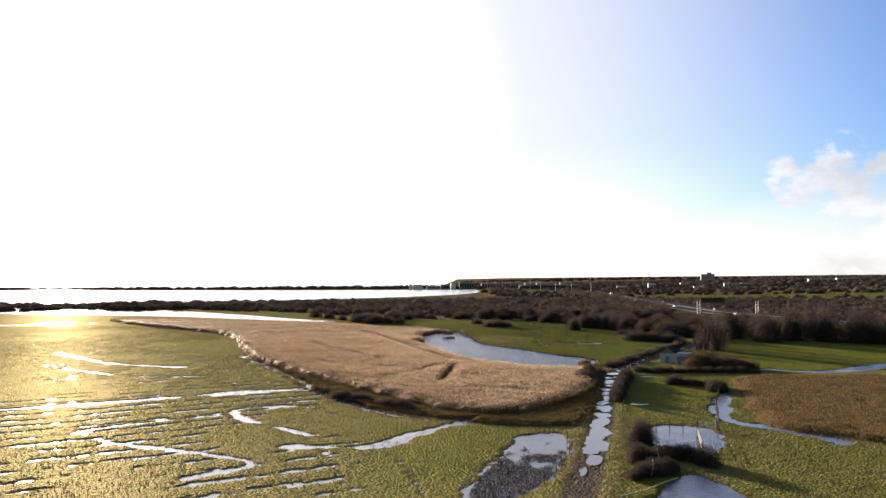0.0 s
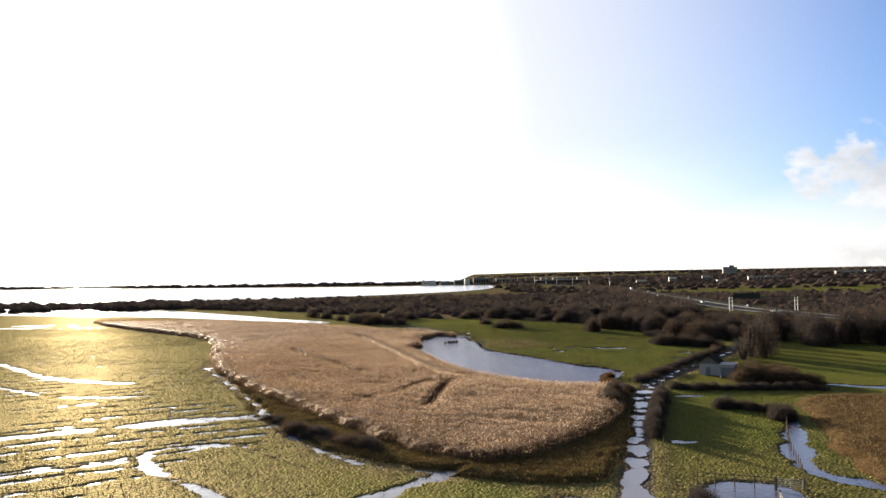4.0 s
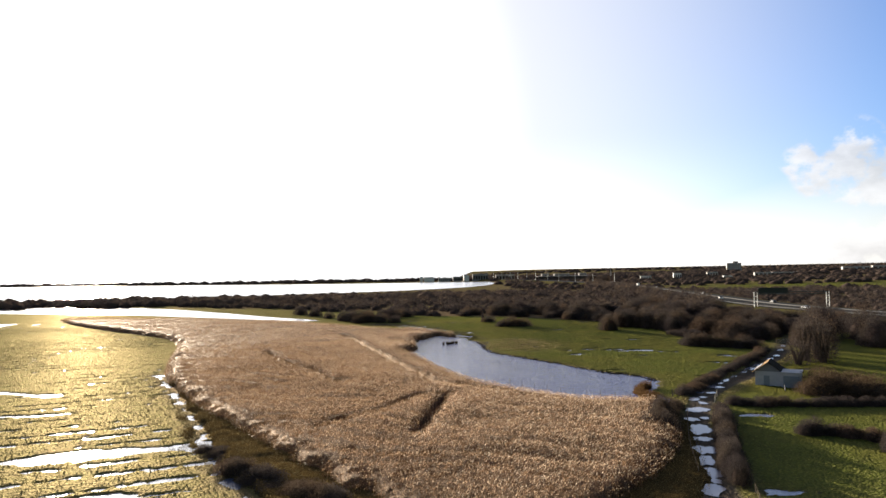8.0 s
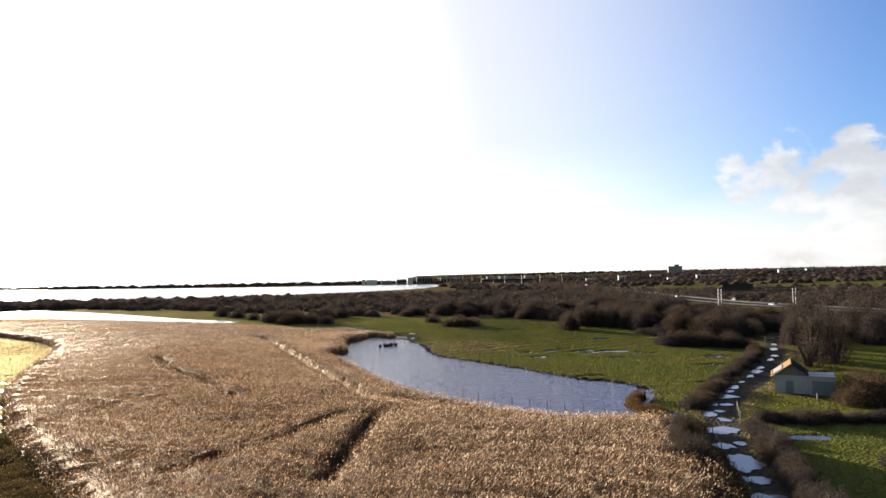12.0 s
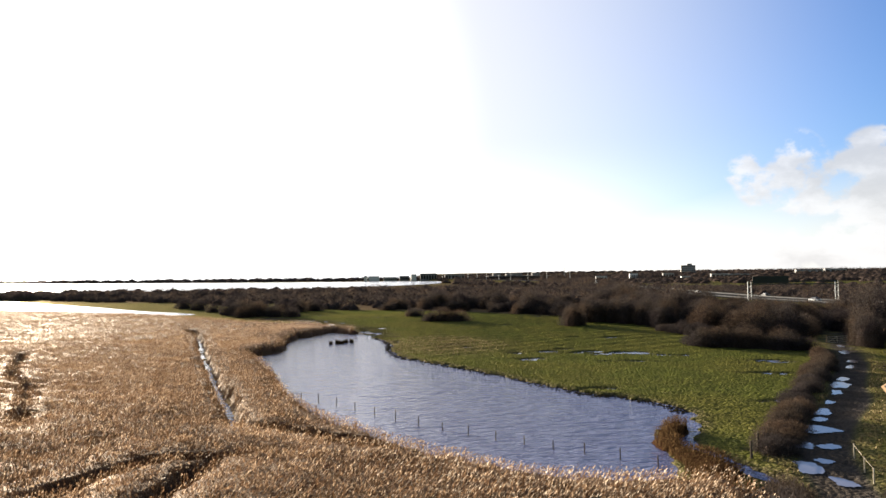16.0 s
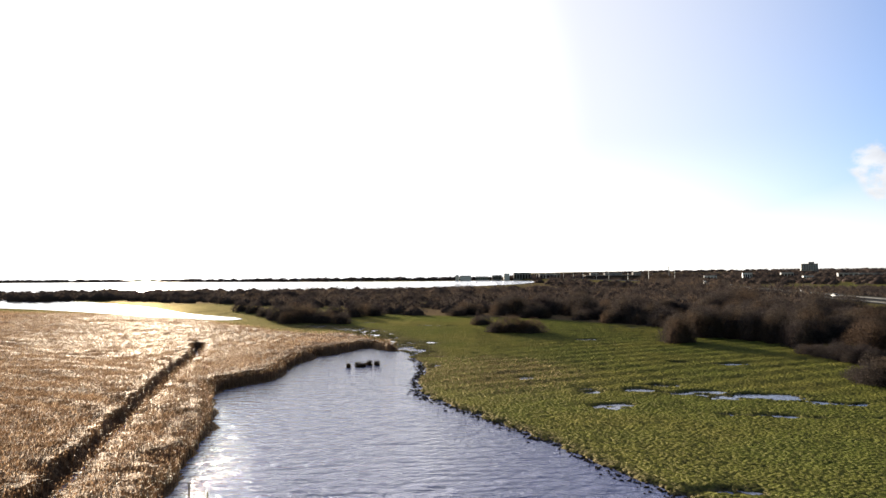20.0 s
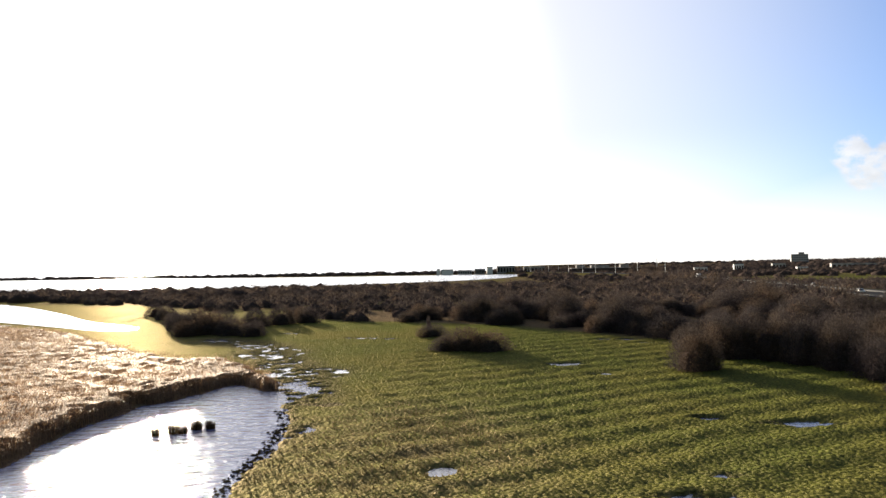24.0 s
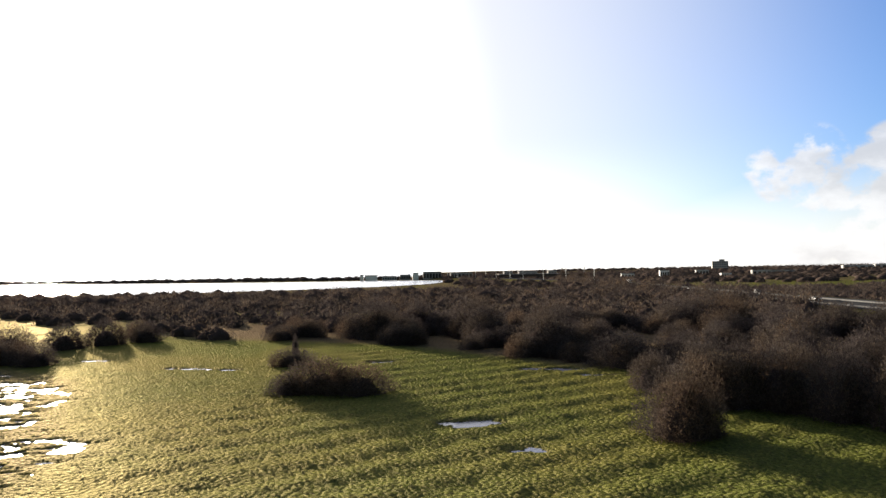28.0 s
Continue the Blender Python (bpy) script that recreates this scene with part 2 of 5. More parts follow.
FIELD_POOLS += [(47, 217, 2.2, .7), (36.5, 327, 2.6, 1.3), (40.4, 317.3, 1.2, .7), (52.6, 288.3, 2.8, .9), (44.2, 291, 1.0, .35),
               (53, 358, 4.2, 1.0), (49.2, 386, 2.6, 1.2), (39.9, 273.8, 0.5, .25), (0.4, 368.4, 3.4, .8), (6.0, 366.2, 1.8, .7),
               (-19.5, 381, 2.2, .8), 
               (4.5, 300, 2.4, .7), (28.5, 370, 1.6, .6)]
FIELD_POOLS += [(75, 242, 1.8, .6), (34, 198, 2.4, .9), (57, 352, 2.2, .7), (62, 204, 3.6, .8), (71, 222, 2.5, .7), (37.5, 180.5, 2.4, .9), (23, 146, 1.5, .7)]
HEAD = curve_through([(1.5, 304), (-0.4, 312), (-2.2, 320), (-7.5, 332), (-12.5, 343), (-18, 356), (-31, 368)], 4)      # flooded way from the pond's head
SCRUB = [(-255, 615), (-157, 535), (-97, 500), (-66, 462), (-44, 470), (-34, 440), (-22, 424), (-10, 411), (3, 408), (30, 393), (46, 373), (56, 359), (66, 356), (78, 338), (77, 312), (80, 290), (86, 276), (104, 285),
         (140, 296), (200, 300), (330, 280), (400, 420), (330, 640), (60, 700), (-200, 640)]
FURROW = Vector((0.985, -0.17))
RIDGE = Vector((0.884, 0.468))
WET_ROW = Vector((0.93, 0.37))
SHORE_Z = -0.16            # water level


def ground_height(x, y):
    """Height of the ground, and how wet, rough, reedy and track-like it is."""
    tuft = fbm(x, y, 0.95, 2, 3) - 0.5 + 0.9 * step(-84, -112, x) * (fbm(x, y, 3.2, 2, 4) - 0.5)
    swell = fbm(x, y, 14, 2, 9) - 0.5
    z = 0.15 * tuft + 0.08 * swell + 0.02
    # ridge and furrow of the east field and of the marsh
    wob = 2.2 * (fbm(x, y, 22, 2, 31) - 0.5)
    across = x * -RIDGE.y + y * RIDGE.x
    ridges = np.sin((across + wob) * 2 * np.pi / 4.7) * step(250, 272, y)
    east = step(2, 14, x - 0.04 * (y - 250)) * step(205, 225, y)
    z += east * (0.07 + 0.08 * ridges)
    acw = -x * WET_ROW.y + y * WET_ROW.x
    alw = x * WET_ROW.x + y * WET_ROW.y
    west = step(-22, -34, x) * step(140, 100, x + y * 0.3 - 40)
    rows = np.sin((acw + 0.8 * wob) * 2 * np.pi / 5.4)
    marsh = west * (0.07 + 0.03 * rows)
    furrow = np.floor((acw + 0.8 * wob) / 5.4 + 0.25)
    dash = 0.6 * vnoise(alw, furrow * 90.0, 6.5, 51) + 0.4 * fbm(x, y, 1.5, 2, 55)
    wetness = step(-30, -75, x)
    dash = dash + 0.8 * (fbm(x, y, 34, 2, 53) - 0.5) - 0.585 + 0.10 * wetness
    z = z * (1 - 0.45 * west)
    z += marsh * 0.35 - west * 0.25 * step(0, 0.07, dash) * step(-0.62, -1.0, rows + 1.3 * (fbm(x, y, 1.4, 3, 57) - 0.5))
    wet = np.zeros_like(z)

    def sink(d, depth, bank, mud):
        nonlocal z, wet
        rag = (fbm(x, y, 1.3, 3, 71) - 0.5) * (bank * 1.5 + 0.5)
        d = d + rag
        z = np.where(d < bank, z * (1 - step(bank, -bank, d)) - depth * step(bank, -bank * 0.6, d), z)
        wet = np.maximum(wet, step(mud, 0, d))

    sink(signed(x, y, POND), 0.62, 1.0, 2.6)
    sink(signed(x, y, POOL), 0.26, 1.3, 2.2)
    sink(signed(x, y, GATE_POOL), 0.30, 1.0, 2.0)
    sink(signed(x, y, LOW_POOL), 0.5, 1.0, 1.2)
    for ln, w in MARSH_DITCHES:
        d, al = line_dist(x, y, ln)
        w = w * (0.4 + 0.6 * step(55, 15, al)) if w > 2 else w
        sink(d + 0.28 - w * (1.9 * fbm(al, 0 * al, 7.0, 2, 5) - 0.12) - 0.5 * (fbm(x, y, 0.9, 2, 72) - 0.5), 0.34, 0.55 + 0.2 * w, 1.0)
    d, al = line_dist(x, y, CREEK)
    sink(d - 0.4 - 1.6 * step(3, 14, al) * fbm(al, 0 * al, 5, 2, 6), 0.34, 0.8, 1.6)
    d, al = line_dist(x, y, INLET)
    sink(d - 0.25 - 0.5 * fbm(al, 0 * al, 2.5, 2, 68), 0.3, 0.5, 1.4)
    d, al = line_dist(x, y, STREAM)
    sink(d - 0.7 - 0.05 * al, 0.34, 0.8, 1.5)
    d, al = line_dist(x, y, EDGE_DITCH)
    sink(d + 0.95 - 2.4 * fbm(al, 0 * al, 3.5, 2, 67), 0.24, 0.6, 2.6)
    d, al = line_dist(x, y, CUT)
    sink(d - 0.75 * fbm(al, 0 * al, 4.0, 2, 66), 0.42, 0.5, 1.2)
    for px, py, a, b in FIELD_POOLS:
        u = ((x - px) * FURROW.x + (y - py) * FURROW.y) / a
        v = (-(x - px) * FURROW.y + (y - py) * FURROW.x) / b
        broken = 1.5 * (fbm(x, y * 1.8, 1.1, 3, 95) - 0.5)
        sink((np.hypot(u, v) - 1.0) * b + broken, 0.20, 0.7, 0.5)
    # drowned margin at the head of the pond and by the pool of the rushes
    for cx, cy, r in ((-1, 322, 10), (-14, 345, 12), (-1, 310, 6), (4.8, 288, 4), (17.4, 280.2, 3.0), (19.6, 275.2, 1.6), (26.6, 265.5, 2.6)):
        w = step(r, r * 0.3, np.hypot((x - cx), (y - cy)))
        z -= w * 0.34 * step(0.52, 0.64, fbm(x * 0.8, y * 1.6, 3.0, 3, 91))
        wet = np.maximum(wet, 0.7 * w)
    hd, hal = line_dist(x, y, HEAD)
    z = np.where(hd < 9, z * 0.6, z) - 0.30 * step(0.0, 0.07, 0.34 * fbm(x, y * 1.5, 4.5, 3, 93) + 0.66 * fbm(x, y * 1.4, 1.3, 2, 94) - 0.465 - 0.05 * np.maximum(hd - 1.2, 0)) * step(6, 4.5, hd)
    wet = np.maximum(wet, 0.8 * step(8, 3, hd))
    td, tal = line_dist(x, y, TRACK)
    trk = step(2.6, 1.5, td)
    z = z * (1 - 0.75 * trk) + trk * 0.05
    verge = step(5.5, 3.0, td) * (1 - trk)
    z += verge * 0.12
    reed = step(1.0, -0.5, signed(x, y, REED))
    scrubby = np.maximum(step(3, -4, signed(x, y, SCRUB)), 0.75 * step(560, 640, y) * (1 - step(62, 50, np.abs(y - 690 - 0.12 * x)) * step(225, 240, x))) * (0.6 + 0.4 * (fbm(x, y, 40, 2, 19) > 0.42))
    reed = np.maximum(reed, scrubby)
    rough = np.maximum(step(9, 1.5, line_dist(x, y, EDGE_DITCH)[0]), verge)
    rough = np.maximum(rough, step(0, 6, y - 112 - 0.9 * np.abs(x - 8)) * step(-12, 0, x) * step(24, 12, x) * step(160, 140, y))
    rough = np.maximum(rough, 0.72 * west)
    rough = np.maximum(rough, 0.5 * step(150, 132, y) * step(6, 14, x) * step(80, 60, x) * (0.4 + 1.2 * fbm(x, y, 7.0, 2, 33)))
    rough = np.maximum(rough, step(3, -3, signed(x, y, BROWN)))
    rough = np.maximum(rough, 0.75 * step(20, 6, np.hypot((x - 15) * 1.0, (y - 281) * 0.7)))
    return z, wet, rough, reed, trk


def hill(x, y):
    """The low wooded rise along the eastern skyline."""
    return 5 * step(300, 800, x) * step(1180, 1520, y) * (0.75 + 0.5 * vnoise(x, y, 330, 15))


# ---------- materials ----------
def material(name, rough=0.8):
    m = bpy.data.materials.new(name)
    m.use_nodes = True
    nt = m.node_tree
    b = nt.nodes["Principled BSDF"]
    b.inputs["Roughness"].default_value = rough
    b.inputs["Specular IOR Level"].default_value = 0.08
    return m, nt, b


def tex(nt, size, detail=4.0, rough=0.6, kind="ShaderNodeTexNoise"):
    c = nt.nodes.new("ShaderNodeTexCoord")
    n = nt.nodes.new(kind)
    n.inputs["Scale"].default_value = 1.0 / size
    if kind == "ShaderNodeTexNoise":
        n.inputs["Detail"].default_value, n.inputs["Roughness"].default_value = detail, rough
    nt.links.new(c.outputs["Object"], n.inputs["Vector"])
    return n


def ramped(nt, source, stops):
    r = nt.nodes.new("ShaderNodeValToRGB")
    els = r.color_ramp.elements
    els[0].position, els[0].color = stops[0][0], (*stops[0][1], 1)
    els[1].position, els[1].color = stops[-1][0], (*stops[-1][1], 1)
    for p, c in stops[1:-1]:
        els.new(p).color = (*c, 1)
    nt.links.new(source, r.inputs["Fac"])
    return r.outputs["Color"]


def blend(nt, fac, a, b, mode="MIX"):
    m = nt.nodes.new("ShaderNodeMix")
    m.data_type, m.blend_type = "RGBA", mode
    for socket, v in ((m.inputs[0], fac), (m.inputs[6], a), (m.inputs[7], b)):
        if hasattr(v, "is_linked"):
            nt.links.new(v, socket)
        else:
            socket.default_value = v if isinstance(v, float) else (*v, 1)
    return m.outputs[2]


def bump(nt, b, source, strength, dist):
    n = nt.nodes.new("ShaderNodeBump")
    n.inputs["Strength"].default_value, n.inputs["Distance"].default_value = strength, dist
    nt.links.new(source, n.inputs["Height"])
    nt.links.new(n.outputs["Normal"], b.inputs["Normal"])


def simple(name, colour, rough=0.7, size=0.5, spread=0.35, metal=0.0):
    """A surface with grain and larger stains."""
    m, nt, b = material(name, rough)
    lo = tuple(c * (1 - spread) for c in colour)
    hi = tuple(min(1, c * (1 + spread)) for c in colour)
    c = ramped(nt, tex(nt, size).outputs["Fac"], [(0.3, lo), (0.7, hi)])
    c = blend(nt, 0.35, c, ramped(nt, tex(nt, size * 9, 2).outputs["Fac"], [(0.35, lo), (0.65, hi)]))
    nt.links.new(c, b.inputs["Base Color"])
    b.inputs["Metallic"].default_value = metal
    b.inputs["Specular IOR Level"].default_value = 0.3 if rough < 0.6 else 0.0
    bump(nt, b, tex(nt, size * 0.4).outputs["Fac"], 0.3, size * 0.05)
    return m


def attr(nt, name):
    a = nt.nodes.new("ShaderNodeAttribute")
    a.attribute_name = name
    return a.outputs["Fac"]


def glossed(nt, colour, amount, rough=0.62, tone=(0.45, 0.36, 0.25)):
    """Lays the coloured shine of smooth blades over a surface."""
    end = nt.nodes["Material Output"].inputs["Surface"]
    under = end.links[0].from_socket
    g = nt.nodes.new("ShaderNodeBsdfGlossy")
    g.inputs["Roughness"].default_value = rough
    nt.links.new(blend(nt, 0.65, blend(nt, 1.0, colour, (2.4, 2.4, 2.4), "MULTIPLY"), tone), g.inputs["Color"])
    relief = nt.nodes["Principled BSDF"].inputs["Normal"]
    if relief.is_linked:
        nt.links.new(relief.links[0].from_socket, g.inputs["Normal"])
    mx = nt.nodes.new("ShaderNodeMixShader")
    mx.inputs[0].default_value = amount
    nt.links.new(under, mx.inputs[1])
    nt.links.new(g.outputs[0], mx.inputs[2])
    nt.links.new(mx.outputs[0], end)


def ground_material():
    m, nt, b = material("meadow", 1.0)
    b.inputs["Specular IOR Level"].default_value = 0.0
    fine = tex(nt, 0.35, 5, 0.7).outputs["Fac"]
    clump = tex(nt, 0.38, kind="ShaderNodeTexVoronoi").outputs["Distance"]
    mid = tex(nt, 2.6, 4, 0.6).outputs["Fac"]
    big = tex(nt, 24, 4, 0.55).outputs["Fac"]
    grass = ramped(nt, fine, [(0.36, (0.033, 0.043, 0.008)), (0.5, (0.070, 0.084, 0.013)), (0.64, (0.140, 0.146, 0.030))])
    dull = ramped(nt, mid, [(0.35, (0.043, 0.055, 0.008)), (0.65, (0.086, 0.099, 0.015))])
    c = blend(nt, 0.45, grass, dull)
    c = blend(nt, ramped(nt, big, [(0.42, (0, 0, 0)), (0.62, (0.5, 0.5, 0.5))]), c, (0.125, 0.105, 0.022))
    sedge = ramped(nt, fine, [(0.36, (0.048, 0.041, 0.015)), (0.5, (0.112, 0.093, 0.036)), (0.64, (0.21, 0.172, 0.07))])
    sedge = blend(nt, ramped(nt, mid, [(0.4, (0, 0, 0)), (0.6, (0.55, 0.55, 0.55))]), sedge, grass)
    c = blend(nt, attr(nt, "rough"), c, sedge)
    mud = ramped(nt, mid, [(0.3, (0.030, 0.024, 0.017)), (0.7, (0.075, 0.060, 0.040))])
    wetmix = nt.nodes.new("ShaderNodeMath")
    wetmix.operation = "MULTIPLY"
    nt.links.new(attr(nt, "wet"), wetmix.inputs[0])
    nt.links.new(ramped(nt, fine, [(0.35, (0.3, 0.3, 0.3)), (0.6, (1, 1, 1))]), wetmix.inputs[1])
    c = blend(nt, wetmix.outputs["Value"], c, mud)
    litter = ramped(nt, fine, [(0.3, (0.05, 0.035, 0.02)), (0.7, (0.14, 0.10, 0.06))])
    c = blend(nt, attr(nt, "reed"), c, litter)
    dirt = ramped(nt, mid, [(0.3, (0.026, 0.023, 0.022)), (0.7, (0.062, 0.055, 0.051))])
    c = blend(nt, attr(nt, "track"), c, dirt)
    nt.links.new(c, b.inputs["Base Color"])
    heap = nt.nodes.new("ShaderNodeMath")
    heap.operation = "MULTIPLY_ADD"
    heap.inputs[1].default_value = -1.1
    nt.links.new(clump, heap.inputs[0])
    nt.links.new(fine, heap.inputs[2])
    bump(nt, b, heap.outputs["Value"], 1.0, 0.26)
    glossed(nt, c, 0.075, 0.5)
    return m


def water_material(name, ripple, strength, rough=0.04, sky_tint=(0.035, 0.058, 0.155)):
    m, nt, b = material(name, rough)
    # Part of the reflected sky is put into the base colour.
    b.inputs["Base Color"].default_value = (*sky_tint, 1)
    b.inputs["Specular IOR Level"].default_value = 0.5
    b.inputs["IOR"].default_value = 1.4
    c = nt.nodes.new("ShaderNodeTexCoord")
    mp = nt.nodes.new("ShaderNodeMapping")
    mp.inputs["Rotation"].default_value = (0, 0, radians(-20))
    mp.inputs["Scale"].default_value = (0.45 / ripple, 1.0 / ripple, 1.0 / ripple)
    n = nt.nodes.new("ShaderNodeTexNoise")
    n.inputs["Scale"].default_value, n.inputs["Detail"].default_value, n.inputs["Roughness"].default_value = 1.0, 4.0, 0.6
    nt.links.new(c.outputs["Object"], mp.inputs["Vector"])
    nt.links.new(mp.outputs["Vector"], n.inputs["Vector"])
    bump(nt, b, n.outputs["Fac"], strength, ripple * 0.55)
    return m


def leafy(name, stops, through=0.4, rough=0.6, gloss=0.0, sheen=0.0, stands=0.0, tone=(0.45, 0.36, 0.25)):
    """Thin stems, leaves and plumes: light comes through them."""
    m, nt, b = material(name, rough)
    b.inputs["Specular IOR Level"].default_value = gloss
    b.inputs["Roughness"].default_value = rough
    g = nt.nodes.new("ShaderNodeNewGeometry")
    c = ramped(nt, g.outputs["Random Per Island"], stops)
    big = tex(nt, 9, 3).outputs["Fac"]
    c = blend(nt, 0.5, c, ramped(nt, big, [(0.35, (0.62, 0.62, 0.62)), (0.65, (1.0, 1.0, 1.0))]), "MULTIPLY")
    if stands:
        spot = nt.nodes.new("ShaderNodeTexNoise")
        spot.inputs["Scale"].default_value, spot.inputs["Detail"].default_value = 1.0 / stands, 2.0
        nt.links.new(g.outputs["Position"], spot.inputs["Vector"])
        c = blend(nt, 1.0, c, ramped(nt, spot.outputs["Fac"], [(0.36, (0.62, 0.62, 0.72)), (0.48, (0.92, 0.95, 1.0)), (0.56, (1.05, 1.0, 0.9)), (0.66, (1.35, 1.15, 0.95))]), "MULTIPLY")
    tr = nt.nodes.new("ShaderNodeBsdfTranslucent")
    mx = nt.nodes.new("ShaderNodeMixShader")
    mx.inputs[0].default_value = through
    nt.links.new(c, b.inputs["Base Color"])
    nt.links.new(c, tr.inputs["Color"])
    nt.links.new(b.outputs[0], mx.inputs[1])
    nt.links.new(tr.outputs[0], mx.inputs[2])
    nt.links.new(mx.outputs[0], nt.nodes["Material Output"].inputs["Surface"])
    if sheen:
        glossed(nt, c, sheen, 0.55, tone)
    return m


DARKSTEM = leafy("drowned_rush", [(0.1, (0.03, 0.022, 0.014)), (0.9, (0.09, 0.065, 0.04))], 0.2)
MEADOW = ground_material()
WATER = water_material("rippled_water", 1.0, 0.85, 0.05, (0.105, 0.120, 0.235))
STILL = water_material("still_water", 0.5, 0.2, 0.14, (0.10, 0.105, 0.155))
SEA = water_material("estuary_water", 4.0, 0.5, 0.15)
STEM = leafy("reed_stem", [(0.1, (0.06, 0.030, 0.013)), (0.5, (0.14, 0.075, 0.034)), (0.9, (0.24, 0.14, 0.068))], 0.45, 0.5, 0.2, 0.06, tone=(0.55, 0.43, 0.28))
PLUME = leafy("reed_plume", [(0.05, (0.055, 0.027, 0.014)), (0.5, (0.16, 0.088, 0.046)), (0.78, (0.30, 0.19, 0.11)), (0.94, (0.56, 0.42, 0.29))], 0.62, 0.5, 0.25, 0.10, tone=(0.66, 0.55, 0.40))
TWIG = leafy("bare_twigs", [(0.1, (0.044, 0.036, 0.033)), (0.5, (0.076, 0.061, 0.054)), (0.9, (0.115, 0.094, 0.081))], 0.3, stands=9.0)
DULLSTEM = leafy("dull_reed_stem", [(0.1, (0.06, 0.043, 0.023)), (0.5, (0.125, 0.092, 0.048)), (0.9, (0.195, 0.146, 0.08))], 0.4)
DULLPLUME = leafy("dull_reed_plume", [(0.1, (0.10, 0.072, 0.04)), (0.5, (0.18, 0.132, 0.072)), (0.9, (0.27, 0.205, 0.12))], 0.4)
BARK = simple("bark", (0.06, 0.046, 0.036), 0.9, 0.15)
GREENSTEM = leafy("grass_blades", [(0.1, (0.054, 0.066, 0.010)), (0.5, (0.096, 0.108, 0.018)), (0.9, (0.165, 0.168, 0.036))], 0.6, 0.6, 0.0, 0.09)
SEDGE = leafy("sedge_blades", [(0.1, (0.075, 0.060, 0.024)), (0.5, (0.165, 0.134, 0.058)), (0.9, (0.26, 0.21, 0.105))], 0.4, 0.6, 0.0, 0.16)


def shade_core():
    """Shade inside bare scrub put into a dark core colour, with fine upright streaks of stems."""
    m, nt, b = material("shaded_core", 1.0)
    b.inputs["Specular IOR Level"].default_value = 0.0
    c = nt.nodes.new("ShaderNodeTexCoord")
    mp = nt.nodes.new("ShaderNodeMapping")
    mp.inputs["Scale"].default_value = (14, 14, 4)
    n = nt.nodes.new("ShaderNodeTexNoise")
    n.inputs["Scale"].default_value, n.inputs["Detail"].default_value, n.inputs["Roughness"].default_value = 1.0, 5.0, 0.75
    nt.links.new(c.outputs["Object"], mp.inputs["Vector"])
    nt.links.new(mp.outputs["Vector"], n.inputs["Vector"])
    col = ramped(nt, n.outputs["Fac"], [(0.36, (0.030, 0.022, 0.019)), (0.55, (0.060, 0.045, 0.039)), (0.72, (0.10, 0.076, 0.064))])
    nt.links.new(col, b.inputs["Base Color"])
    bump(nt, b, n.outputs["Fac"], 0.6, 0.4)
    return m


SHADECORE = shade_core()


# ---------- meshes ----------
def mesh_from(name, verts, faces, mats, index=None, smooth=False):
    """A mesh from an array of places and arrays of faces (all of one length each)."""
    me = bpy.data.meshes.new(name)
    verts = np.asarray(verts, np.float32).reshape(-1, 3)
    faces = [np.asarray(f, np.int32) for f in (faces if isinstance(faces, list) else [faces]) if len(f)]
    loops = np.concatenate([f.ravel() for f in faces])
    sizes = np.concatenate([np.full(len(f), f.shape[1], np.int32) for f in faces])
    me.vertices.add(len(verts))
    me.vertices.foreach_set("co", verts.ravel())
    me.loops.add(len(loops))
    me.loops.foreach_set("vertex_index", loops)
    me.polygons.add(len(sizes))
    me.polygons.foreach_set("loop_start", np.concatenate([[0], np.cumsum(sizes)[:-1]]).astype(np.int32))
    if index is not None:
        me.polygons.foreach_set("material_index", np.asarray(index, np.int32))
    me.polygons.foreach_set("use_smooth", np.full(len(sizes), smooth))
    for m in mats:
        me.materials.append(m)
    me.update(calc_edges=True)
    return me


def part(name, data, mat, parent, label=""):
    """Links a bmesh or a mesh as one object under a thing."""
    if isinstance(data, bmesh.types.BMesh):
        me = bpy.data.meshes.new(name)
        data.to_mesh(me)
        data.free()
        me.materials.append(mat)
    else:
        me = data
    ob = new(name, me)
    ob.parent = parent
    if label:
        ob["label"] = label
    return ob


def thing(name, at, label, category, group="", turn=0.0, kind=""):
    e = new(name)
    e.matrix_world = pose(*at, 0, 0, turn)
    return tagged(e, label, category, group, kind)


def box(bm, x0, x1, y0, y1, z0, z1, bevel=0.0):
    vs = [bm.verts.new(p) for p in ((x0, y0, z0), (x1, y0, z0), (x1, y1, z0), (x0, y1, z0), (x0, y0, z1), (x1, y0, z1), (x1, y1, z1), (x0, y1, z1))]
    fs = [bm.faces.new([vs[i] for i in f]) for f in ((3, 2, 1, 0), (4, 5, 6, 7), (0, 1, 5, 4), (1, 2, 6, 5), (2, 3, 7, 6), (3, 0, 4, 7))]
    if bevel:
        es = {e for f in fs for e in f.edges}
        bmesh.ops.bevel(bm, geom=list(es), offset=bevel, segments=1, affect="EDGES")
    return bm


def tube(bm, a, b, r0, r1, sides=6):
    """A tapered round bar from a to b."""
    a, b = Vector(a), Vector(b)
    q = (b - a).to_track_quat("Z", "Y")
    rings = [[bm.verts.new(p + q @ Vector((r * math.cos(k * math.tau / sides), r * math.sin(k * math.tau / sides), 0))) for k in range(sides)]
             for p, r in ((a, r0), (b, r1))]
    for k in range(sides):
        bm.faces.new((rings[0][k], rings[0][(k + 1) % sides], rings[1][(k + 1) % sides], rings[1][k]))
    bm.faces.new(rings[0][::-1])
    bm.faces.new(rings[1])
    return bm


